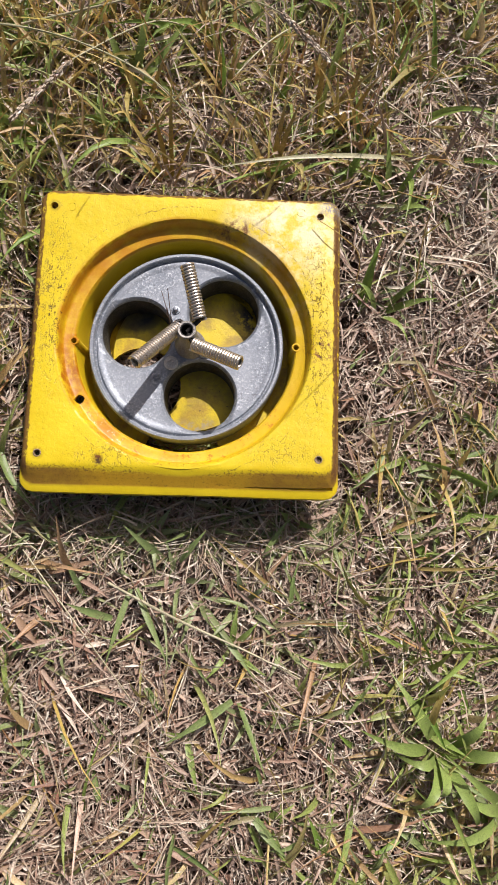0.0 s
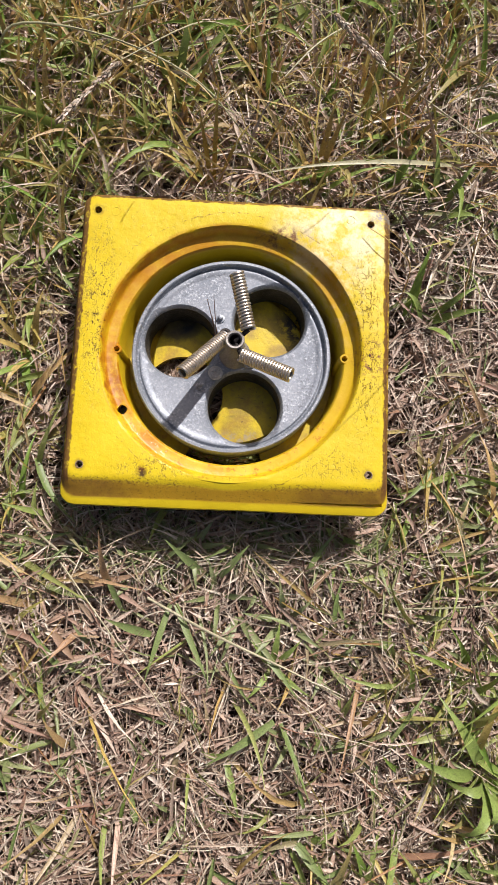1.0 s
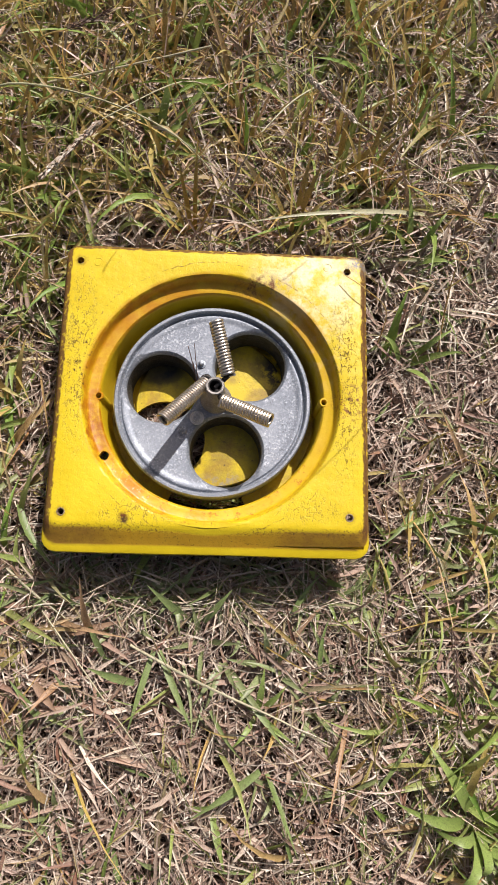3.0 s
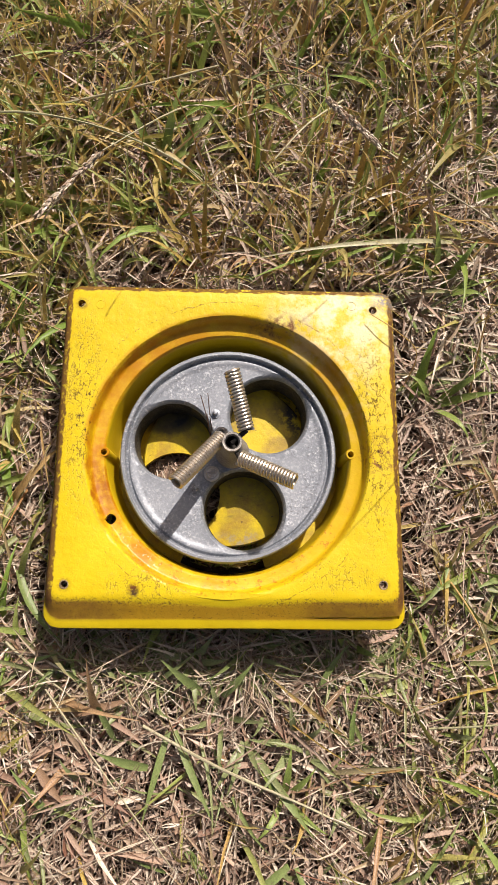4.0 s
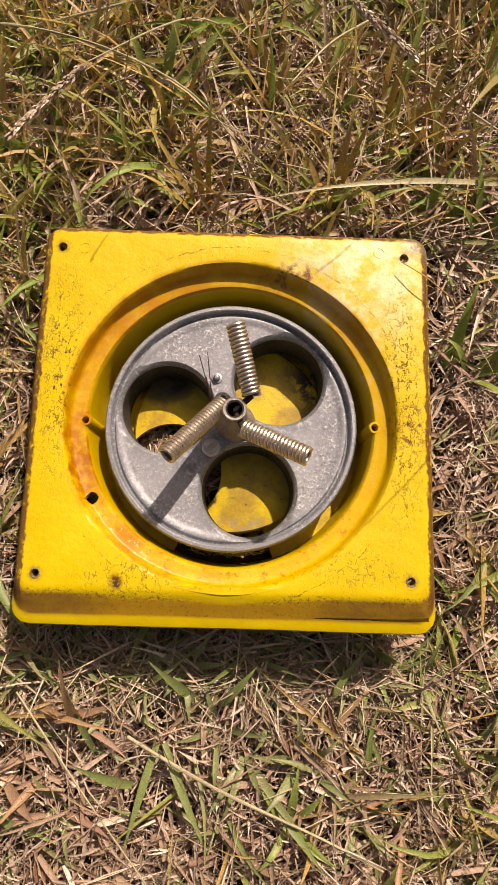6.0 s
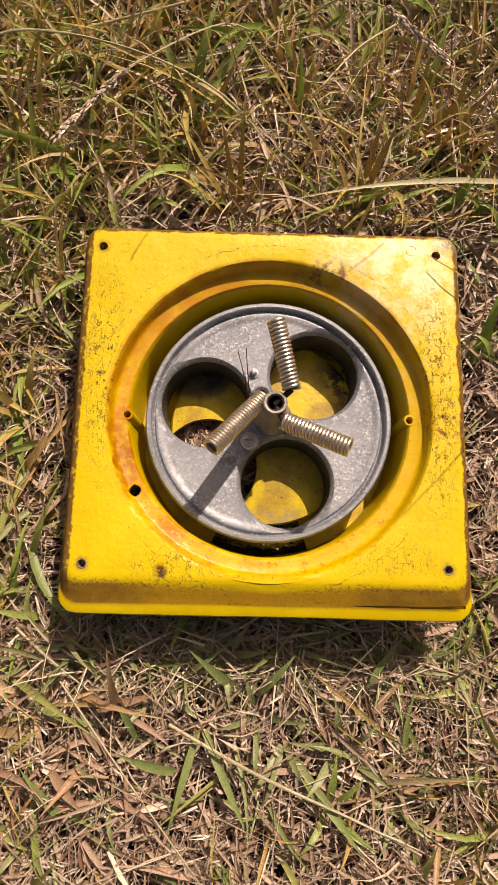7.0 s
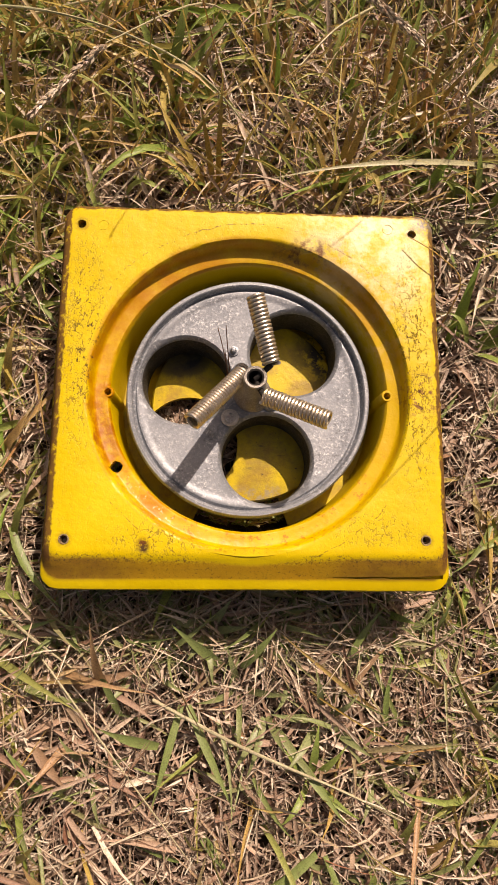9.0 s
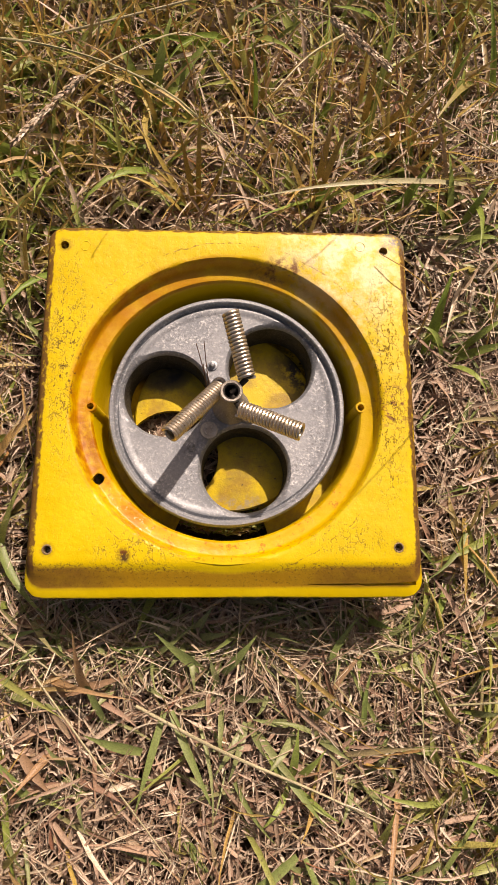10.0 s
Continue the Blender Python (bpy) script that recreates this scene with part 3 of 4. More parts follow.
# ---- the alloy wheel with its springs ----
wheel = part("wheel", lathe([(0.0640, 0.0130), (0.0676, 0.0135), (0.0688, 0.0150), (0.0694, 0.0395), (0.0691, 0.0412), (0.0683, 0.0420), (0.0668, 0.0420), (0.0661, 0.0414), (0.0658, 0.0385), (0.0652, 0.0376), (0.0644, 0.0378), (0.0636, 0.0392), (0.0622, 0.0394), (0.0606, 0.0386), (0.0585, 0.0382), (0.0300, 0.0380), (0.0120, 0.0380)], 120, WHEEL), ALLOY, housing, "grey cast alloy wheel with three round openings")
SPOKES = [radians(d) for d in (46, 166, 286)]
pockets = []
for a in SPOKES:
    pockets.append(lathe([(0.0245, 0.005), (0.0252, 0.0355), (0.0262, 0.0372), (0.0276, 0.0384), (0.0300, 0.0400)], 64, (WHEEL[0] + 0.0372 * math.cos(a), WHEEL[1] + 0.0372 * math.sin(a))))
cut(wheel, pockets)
wheel.data.materials.append(SHADED_ALLOY)
for f in wheel.data.polygons:  # walls of the openings get the alloy with shade put into its colour
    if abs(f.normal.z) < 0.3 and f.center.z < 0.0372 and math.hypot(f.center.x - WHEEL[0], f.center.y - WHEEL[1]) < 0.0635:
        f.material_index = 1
HUB = (0.0038, -0.0042)
part("hub", lathe([(0.0042, 0.0410), (0.0042, 0.0700), (0.0047, 0.0710), (0.0058, 0.0711), (0.0063, 0.0704), (0.0064, 0.0560), (0.0070, 0.0500), (0.0084, 0.0440), (0.0106, 0.0400), (0.0112, 0.0370), (0.0042, 0.0370)], 40, HUB, closed=True), HUB_METAL, wheel, "grey-brown metal tube hub")
# liner added in the tube, the shade of the hollow put into its colour
part("bore_shade", lathe([(0.0038, 0.0412), (0.0038, 0.0705), (0.00425, 0.0706), (0.00415, 0.0405), (0.0002, 0.0405), (0.0002, 0.0412)], 24, HUB, closed=True), NEAR_BLACK, wheel, "added liner of the tube, its inner shade put into the colour")


def spring(inner, outer, coils, radius=0.0039, wire=0.00100):
    """A close-wound coil between two points."""
    a, b = Vector(inner), Vector(outer)
    axis = (b - a).normalized()
    u = axis.cross(Vector((0, 0, 1))).normalized()
    v = axis.cross(u)
    per, ring_n = 20, 8
    bm = bmesh.new()
    last = None
    total = coils * per
    for i in range(total + 1):
        ang = 2 * math.pi * i / per
        out = u * math.cos(ang) + v * math.sin(ang)
        c = a + (b - a) * (i / total) + out * radius
        row = [bm.verts.new(c + (out * math.cos(2 * math.pi * k / ring_n) + axis * math.sin(2 * math.pi * k / ring_n)) * wire) for k in range(ring_n)]
        if last:
            for k in range(ring_n):
                bm.faces.new((last[k], last[(k + 1) % ring_n], row[(k + 1) % ring_n], row[k]))
        else:
            bm.faces.new(row[::-1])
        last = row
    bm.faces.new(last)
    return bm


def rod(a, b, r, n=14):
    a, b = Vector(a), Vector(b)
    axis = (b - a).normalized()
    u = axis.orthogonal().normalized()
    v = axis.cross(u)
    bm = bmesh.new()
    ends = [[bm.verts.new(p + (u * math.cos(2 * math.pi * i / n) + v * math.sin(2 * math.pi * i / n)) * r) for i in range(n)] for p in (a, b)]
    for i in range(n):
        bm.faces.new((ends[0][i], ends[0][(i + 1) % n], ends[1][(i + 1) % n], ends[1][i]))
    bm.faces.new(ends[0][::-1])
    bm.faces.new(ends[1])
    return bm


SPRINGS = [((0.0122, 0.0030, 0.0705), (0.0030, 0.0372, 0.0790)), ((0.0085, -0.0135, 0.0690), (0.0400, -0.0290, 0.0815)), ((-0.0025, 0.0015, 0.0590), (-0.0280, -0.0305, 0.0805))]
for inner, outer in SPRINGS:
    run = Vector(outer) - Vector(inner)
    coil = part("spring", spring(inner, outer, round(run.length / 0.00200), 0.0041, 0.00099), SPRING_STEEL, wheel, "close-wound bronze-tinted steel spring")
    root = Vector((HUB[0], HUB[1], inner[2] - 0.004))
    part("spring_pin", joined(rod(root, inner, 0.0016), rod(inner, Vector(inner).lerp(Vector(outer), 0.90), 0.0028)), NEAR_BLACK, wheel)
# lug on the neck that holds one spring
part("spring_lug", lathe([(0.0012, 0.0400), (0.0012, 0.0560), (0.0020, 0.0568), (0.0034, 0.0566), (0.0040, 0.0555), (0.0044, 0.0400)], 22, (-0.0030, 0.0045), closed=True), HUB_METAL, wheel, "small bored metal lug beside the hub")


def cross_head(name, x, y, z, r, washer):
    prof = [(r, z - 0.004), (r, z + 0.0006), (r * 0.9, z + 0.0012), (r * 0.55, z + 0.0016), (r * 0.2, z + 0.0017)]
    head = part(name, lathe(prof, 24, (x, y)), SCREW_STEEL, wheel, "cross-head steel screw")
    arm, w = r * 0.66, r * 0.20
    slot_a = prism([(x - arm, y - w), (x + arm, y - w), (x + arm, y + w), (x - arm, y + w)], z + 0.0004, z + 0.004)
    slot_b = prism([(x - w, y - arm), (x + w, y - arm), (x + w, y + arm), (x - w, y + arm)], z + 0.0004, z + 0.004)
    cut(head, [slot_a, slot_b])
    if washer:
        part("washer", lathe([(r * 0.9, z - 0.0006), (r * 1.45, z - 0.0006), (r * 1.5, z), (r * 1.42, z + 0.0004), (r * 0.9, z + 0.0004)], 28, (x, y), closed=True), SCREW_STEEL, wheel)


cross_head("screw", -0.0090, -0.0190, 0.0402, 0.0034, True)
cross_head("screw", -0.0035, 0.0085, 0.0425, 0.0022, False)
cross_head("screw", 0.0140, -0.0095, 0.0425, 0.0022, False)
for a, b in (((-0.0035, 0.0085), 0.0042), ((0.0140, -0.0095), 0.0042)):
    part("screw_boss", lathe([(b + 0.001, 0.037), (b + 0.0006, 0.0400), (b - 0.0004, 0.0410), (b - 0.0016, 0.0412)], 24, a), ALLOY, wheel)
for x, y in ((-0.0075, 0.0210), (-0.0190, -0.0285), (0.0270, -0.0125)):
    part("rivet", lathe([(0.0034, 0.0372), (0.0030, 0.0388), (0.0019, 0.0391), (0.0017, 0.0405), (0.0011, 0.0413), (0.0003, 0.0415)], 20, (x, y)), ALLOY, wheel)


# ---- grass ----
def in_box(x, y, grow=0.0):
    return (np.abs(x - BOX[0]) < 0.1125 + grow) & (np.abs(y - BOX[1] + 0.0055) < 0.1092 + grow)


def blades(rng, root, head, length, width, lift, droop, roll, sway, segs=3, fold=0.25):
    """Many bent, tapering, V-folded blades at once: arrays in, points and faces out."""
    n = len(length)
    k = segs + 1
    pos = np.zeros((n, k, 3))
    tan = np.zeros((n, k, 3))
    side = np.zeros((n, k, 3))
    pos[:, 0] = root
    for i in range(k):
        s = i / segs
        e, h = lift - droop * s, head + sway * s
        t = np.stack([np.cos(e) * np.cos(h), np.cos(e) * np.sin(h), np.sin(e)], 1)
        flat_side = np.stack([-np.sin(h), np.cos(h), np.zeros(n)], 1)
        up = np.cross(t, flat_side)
        tan[:, i] = t
        side[:, i] = flat_side * np.cos(roll)[:, None] + up * np.sin(roll)[:, None]
        if i:
            pos[:, i] = pos[:, i - 1] + (tan[:, i - 1] + t) * 0.5 * (length / segs)[:, None]
    s = np.linspace(0, 1, k)
    taper = (0.62 + 0.38 * np.sin(np.pi * np.minimum(1, s * 1.25 + 0.12))) * (1 - s ** 3 * 0.93)
    half = 0.5 * width[:, None] * taper[None]
    normal = np.cross(tan, side)
    left = pos + side * half[..., None]
    right = pos - side * half[..., None]
    mid = pos - normal * (half * fold * 2)[..., None]
    return np.stack([left, mid, right], 2), pos


def blade_faces(n, segs):
    k = segs + 1
    one = []
    for i in range(segs):
        for c in range(2):
            a = i * 3 + c
            one.append((a, a + 1, a + 4, a + 3))
    return (np.array(one)[None] + (np.arange(n) * k * 3)[:, None, None]).reshape(-1, 4)


def mesh_of(name, points, faces, mat):
    me = bpy.data.meshes.new(name)
    me.from_pydata(points.tolist(), [], faces.tolist())
    me.materials.append(mat)
    me.polygons.foreach_set("use_smooth", [True] * len(me.polygons))
    return me


def field(name, seed, count, mat, label, area, lengths, widths, lifts, droops, depth, weight=None, segs=3, inside=False):
    """One sheet of scattered blades that keeps out of the housing."""
    rng = np.random.default_rng(seed)
    x, y = rng.uniform(area[0], area[1], count), rng.uniform(area[2], area[3], count)
    keep = np.ones(count, bool) if weight is None else rng.random(count) < weight(x, y)
    if not inside:  # the trodden grass is thin in the hollow round the housing
        keep &= ~in_box(x, y, 0.020) | (rng.random(count) < 0.38)
    x, y = x[keep], y[keep]
    n = len(x)
    z = rng.uniform(depth[0], depth[1], n)
    if not inside:
        z = z + 0.005 * np.sin(x * 55 + 2 * np.sin(y * 31)) * np.sin(y * 49 + 1.7 * np.sin(x * 37)) + 0.002
    length = rng.uniform(0, 1, n) ** 1.5 * (lengths[1] - lengths[0]) + lengths[0]
    width = rng.uniform(0, 1, n) ** 1.6 * (widths[1] - widths[0]) + widths[0]
    lift, droop = np.radians(rng.uniform(*lifts, n)), np.radians(rng.uniform(*droops, n))
    pts, line = blades(rng, np.stack([x, y, z], 1), rng.uniform(0, 2 * np.pi, n), length, width, lift, droop, rng.normal(0, 0.55, n), rng.normal(0, 0.45, n), segs)
    hit = in_box(line[..., 0], line[..., 1], 0.002)
    if inside:
        rr = np.hypot(line[..., 0] - WHEEL[0], line[..., 1] - WHEEL[1])
        hole = np.hypot(line[..., 0] + 0.0370, line[..., 1] + 0.0290) < 0.0245
        slot = (rr > 0.061) & (np.abs(np.arctan2(line[..., 1] - WHEEL[1], line[..., 0] - WHEEL[0]) + 1.61) < 0.36)
        top = np.where(hole & (rr < 0.051), 0.0125, np.where(slot, 0.016, 0.0030))
        ok = (rr < 0.073).all(1) & (line[..., 2] < top).all(1)
    else:
        ok = ~(hit & (line[..., 2] > 0.015)).any(1) & ~(np.hypot(line[..., 0] - WHEEL[0], line[..., 1] - WHEEL[1]) < 0.083).any(1)
    low = line[..., 2].min(1) < -0.024
    pts = pts[ok & ~low] if not inside else pts[ok]
    me = mesh_of(name, pts.reshape(-1, 3), blade_faces(len(pts), segs), mat)
    return tagged(new(name, me), label, "grass", kind="stuff")


def bare_patch(x, y):
    return np.exp(-((x - 0.25) ** 2 / 0.012 + (y - 0.16) ** 2 / 0.020))


def back_heavy(x, y):
    """Grass stands thicker behind the housing and in the green corner in front."""
    w = 0.075 + 0.80 * np.clip((y - 0.04) / 0.14, 0, 1) + 0.30 * np.clip((x - 0.11) / 0.06, 0, 1)
    w += 0.75 * np.exp(-((x - 0.22) ** 2 + (y + 0.31) ** 2) / 0.008) + 0.65 * np.clip((-0.10 - x) / 0.03, 0, 1) * np.clip((y + 0.14) / 0.06, 0.3, 1)
    clump = np.sin(x * 61 + 3 * np.sin(y * 37)) * np.sin(y * 53 + 2 * np.sin(x * 41))
    bare = 0.95 * bare_patch(x, y)
    return np.clip(w * (0.75 + 0.6 * clump) - bare, 0.03, 1)


def tufty(x, y):
    """Low green plants in clumps, fewest in the worn patch in front."""
    clump = np.sin(x * 71 + 2 * np.sin(y * 39)) * np.sin(y * 63 + 2 * np.sin(x * 47))
    worn = np.exp(-((x + 0.03) ** 2 + (y + 0.27) ** 2) / 0.012)
    return np.clip(0.26 + 0.55 * clump - 0.25 * worn, 0.02, 1)


def patchy(x, y):
    clump = np.sin(x * 47 + 2 * np.sin(y * 29)) * np.sin(y * 43 + 2 * np.sin(x * 33))
    return np.clip(0.75 + 0.45 * clump, 0.25, 1)


def broad(x, y):
    """Broad blades: thick behind and beside the housing, scattered in front."""
    w = 0.02 + 0.48 * np.clip((y - 0.06) / 0.08, 0, 1) + (0.45 + 0.35 * (x < 0)) * np.clip((np.abs(x) - 0.12) / 0.03, 0, 1) * np.clip((y + 0.16) / 0.06, 0, 1)
    w += 0.6 * np.exp(-((x - 0.22) ** 2 + (y + 0.31) ** 2) / 0.006)
    clump = np.sin(x * 57 + 3 * np.sin(y * 33)) * np.sin(y * 49 + 2 * np.sin(x * 37))
    return np.clip(w * (0.65 + 0.75 * clump) - 0.95 * bare_patch(x, y), 0.006, 1)


def green_corner(x, y):
    """Where the worn ground in front turns greener again."""
    return np.clip((-0.02 - x) / 0.08, 0, 1) * np.clip((-0.22 - y) / 0.06, 0, 1)


def chopped(x, y):
    """Chopped dead grass, thickest on the worn ground in front."""
    return np.clip(0.95 - 0.75 * np.clip((y + 0.02) / 0.14, 0, 1) + 0.85 * bare_patch(x, y) - 0.5 * green_corner(x, y), 0.1, 1)


def lying(x, y):
    clump = np.sin(x * 52 + 2 * np.sin(y * 41)) * np.sin(y * 58 + 2 * np.sin(x * 35))
    return np.clip(0.36 + 0.5 * clump + 0.3 * np.clip((x - 0.10) / 0.06, 0, 1) + 0.35 * green_corner(x, y), 0.03, 1)


NEAR = (-0.38, 0.44, -0.50, 0.56)
field("thatch", 11, 54000, OLD_STRAW, "matted dry straw-coloured dead grass on the soil", NEAR, (0.007, 0.036), (0.0009, 0.0034), (-8, 14), (-8, 18), (-0.013, 0.001))
field("thatch", 23, 30000, OLD_STRAW, "fine broken bits of dead grass between the straw", NEAR, (0.004, 0.016), (0.0007, 0.0020), (-10, 25), (-10, 30), (-0.010, 0.004))
field("thatch", 12, 13000, STRAW, "loose dry grass blades lying on the thatch", NEAR, (0.010, 0.046), (0.0010, 0.0038), (-4, 24), (0, 42), (-0.006, 0.007), patchy)
field("thatch", 31, 46000, SHREDS, "pale shreds of chopped dry grass", NEAR, (0.003, 0.013), (0.0006, 0.0017), (-12, 28), (-10, 30), (-0.004, 0.008), chopped)
field("dead_leaves", 32, 5200, DEAD_LEAF, "flat pinkish-brown dead grass leaves lying on the thatch", NEAR, (0.014, 0.046), (0.0018, 0.0042), (-3, 14), (-4, 26), (-0.002, 0.007), chopped, 4)
field("broad_grass", 33, 1500, LYING_GREEN, "green grass blades lying low over the thatch", NEAR, (0.022, 0.062), (0.0028, 0.0060), (2, 28), (8, 52), (0.000, 0.008), lying, 5)
field("dead_stems", 13, 10500, THIN_STRAW, "thin dry grass stems lying criss-cross", NEAR, (0.014, 0.070), (0.0006, 0.0015), (-2, 32), (0, 44), (-0.006, 0.009))
field("grass", 14, 21000, GREEN, "short green and olive grass blades growing through straw", NEAR, (0.026, 0.080), (0.0018, 0.0062), (12, 80), (10, 115), (-0.010, 0.000), back_heavy, 4)
field("grass", 15, 8500, DULL_GREEN, "low green blades among dead grass", NEAR, (0.014, 0.055), (0.0012, 0.0038), (4, 44), (5, 60), (-0.004, 0.006), tufty, 4)
field("grass_stems", 16, 6500, OLIVE, "upright olive-brown grass stems behind the housing", NEAR, (0.040, 0.110), (0.0008, 0.0028), (35, 85), (5, 70), (-0.014, -0.004), lambda x, y: np.maximum(np.clip((y - 0.05) / 0.12, 0.04, 1), 0.7 * np.clip((-0.115 - x) / 0.02, 0, 1) * (y > -0.12)) * (0.6 + 0.4 * np.sin(x * 70 + 4 * np.sin(y * 30))) * (1 - 0.9 * bare_patch(x, y)), 4)
field("dry_grass", 20, 11000, STRAW, "dry upright grass blades behind the housing", NEAR, (0.025, 0.075), (0.0012, 0.0042), (15, 75), (10, 100), (-0.012, 0.000), lambda x, y: np.clip((y - 0.03) / 0.12, 0.10, 1) * 0.95 * (1 - 0.8 * bare_patch(x, y)), 4)
field("thatch", 25, 2600, THIN_STRAW, "pale dry straw lying on a worn patch", (0.12, 0.36, 0.06, 0.36), (0.015, 0.060), (0.0010, 0.0032), (0, 26), (0, 40), (-0.002, 0.012), lambda x, y: 0.2 + 0.8 * bare_patch(x, y))
field("broad_grass", 24, 5200, BROAD_GREEN, "broad green grass blades leaning out of the dry grass", NEAR, (0.030, 0.095), (0.0040, 0.0085), (18, 75), (25, 110), (-0.008, 0.000), broad, 5)
FRONT = (-0.118, 0.122, -0.152, -0.114)
field("dead_stems", 34, 1500, THIN_STRAW, "dry stems standing up along the front of the housing", FRONT, (0.018, 0.046), (0.0007, 0.0020), (12, 58), (10, 60), (-0.010, 0.002), None, 4)
field("grass", 35, 900, DULL_GREEN, "green blades standing up along the front of the housing", FRONT, (0.018, 0.046), (0.0014, 0.0038), (15, 60), (15, 70), (-0.010, 0.000), None, 4)
field("thatch", 17, 3000, STRAW, "dead grass under the open bottom of the housing", (-0.08, 0.08, -0.085, 0.075), (0.010, 0.035), (0.0010, 0.0030), (-2, 20), (0, 16), (-0.010, 0.002), None, 3, True)
field("thatch", 21, 1100, STRAW, "dead grass seen through the cut-out of the bottom plate", (-0.064, -0.012, -0.052, 0.0), (0.008, 0.026), (0.0008, 0.0026), (-10, 26), (0, 26), (-0.004, 0.010), None, 3, True)
field("thatch", 22, 1600, GREEN, "grass in the gap below the wheel", (-0.075, 0.075, -0.080, -0.055), (0.008, 0.030), (0.0010, 0.0030), (-10, 30), (0, 26), (-0.006, 0.012), None, 3, True)
def far(x, y):
    outside = (x < NEAR[0] + 0.03) | (x > NEAR[1] - 0.03) | (y < NEAR[2] + 0.03) | (y > NEAR[3] - 0.03)
    return np.where(outside, np.clip(1.25 - np.hypot(x, y) / 1.9, 0, 1) ** 1.5, 0)


field("far_grass", 18, 60000, STRAW, "dry grass spreading away round the place", (-2.2, 2.2, -2.2, 2.2), (0.03, 0.10), (0.003, 0.008), (0, 50), (0, 60), (-0.014, 0.004), far)
field("far_grass", 19, 60000, GREEN, "green grass blades spreading away round the place", (-2.2, 2.2, -2.2, 2.2), (0.03, 0.09), (0.003, 0.008), (10, 70), (10, 80), (-0.012, 0.000), far)


# ---- single plants and stalks ----
def one_blade(parent, name, a, b, width, mat, arch=0.01, roll=0.2, segs=7, label=""):
    """One broad blade from its root to its tip, arched upwards, with a folded midrib and a little thickness."""
    a, b = Vector(a), Vector(b)
    run = b - a
    across = run.cross(Vector((0, 0, 1))).normalized()
    bm = bmesh.new()
    last = None
    for i in range(segs + 1):
        s = i / segs
        c = a.lerp(b, s) + Vector((0, 0, arch * 4 * s * (1 - s)))
        wide = 0.5 * width * (0.55 + 0.45 * math.sin(math.pi * min(1, 1.2 * s + 0.1))) * (1 - s ** 4 * 0.94)
        tilt = across * math.cos(roll) + Vector((0, 0, math.sin(roll)))
        drop = Vector((0, 0, -0.35 * wide))
        top = [c + tilt * wide, c + drop, c - tilt * wide]
        row = [bm.verts.new(p) for p in top] + [bm.verts.new(c + drop + Vector((0, 0, -0.00035)))]
        if last:
            for j, k in ((0, 1), (1, 2), (2, 3), (3, 0)):
                bm.faces.new((last[j], last[k], row[k], row[j]))
        last = row
    return part(name, bm, mat, parent, label, 60)


def stalk(parent, name, path, radius, mat, label=""):
    """A thin round stem along a smoothed line of a few points."""
    pts = [Vector(p) for p in path]
    fine = []
    for i in range(len(pts) - 1):
        p0, p1, p2, p3 = pts[max(i - 1, 0)], pts[i], pts[i + 1], pts[min(i + 2, len(pts) - 1)]
        for j in range(6):
            t = j / 6
            fine.append(0.5 * ((2 * p1) + (p2 - p0) * t + (2 * p0 - 5 * p1 + 4 * p2 - p3) * t * t + (3 * p1 - p0 - 3 * p2 + p3) * t ** 3))
    fine.append(pts[-1])
    bm = bmesh.new()
    last = None
    for i, c in enumerate(fine):
        d = (fine[min(i + 1, len(fine) - 1)] - fine[max(i - 1, 0)]).normalized()
        u = d.orthogonal().normalized()
        v = d.cross(u)
        r = radius * (1 - 0.5 * i / len(fine))
        row = [bm.verts.new(c + (u * math.cos(math.tau * k / 6) + v * math.sin(math.tau * k / 6)) * r) for k in range(6)]
        if last:
            for k in range(6):
                bm.faces.new((last[k], last[(k + 1) % 6], row[(k + 1) % 6], row[k]))
        last = row
    return part(name, bm, mat, parent, label, 60)


def seed_spike(parent, a, b, seed, mat, count=70, label="dark dry seed head", girth=0.0006):
    """A narrow seed head: many small pointed grains round a line."""
    rng = random.Random(seed)
    a, b = Vector(a), Vector(b)
    d = (b - a).normalized()
    u = d.orthogonal().normalized()
    v = d.cross(u)
    bm = bmesh.new()
    for i in range(count):
        ang = rng.random() * math.tau
        out = u * math.cos(ang) + v * math.sin(ang)
        c = a.lerp(b, i / count) + out * 0.0007
        tip = c + d * rng.uniform(0.003, 0.0055) + out * rng.uniform(0.0004, 0.0020)
        w = d.cross(out) * girth
        m = c.lerp(tip, 0.45)
        vs = [bm.verts.new(p) for p in (c, m + w, tip, m - w, m + out * girth)]
        for f in ((0, 1, 4), (1, 2, 4), (2, 3, 4), (3, 0, 4), (0, 3, 2, 1)):
            bm.faces.new([vs[k] for k in f])
    return part("seed_head", bm, mat, parent, label, 60)


def tuft(label, root, tips, width, mat, group="green tufts", arch=0.012):
    ob = thing("grass_tuft", label, "grass tuft", group)
    for i, (dx, dy, z) in enumerate(tips):
        a = (root[0] + 0.06 * dx, root[1] + 0.06 * dy, root[2])
        one_blade(ob, "blade", a, (root[0] + dx, root[1] + dy, z), width * (1 - 0.06 * (i % 4)), mat, arch * (0.7 + 0.2 * (i % 4)), 0.25 * ((i % 3) - 1))
    return ob


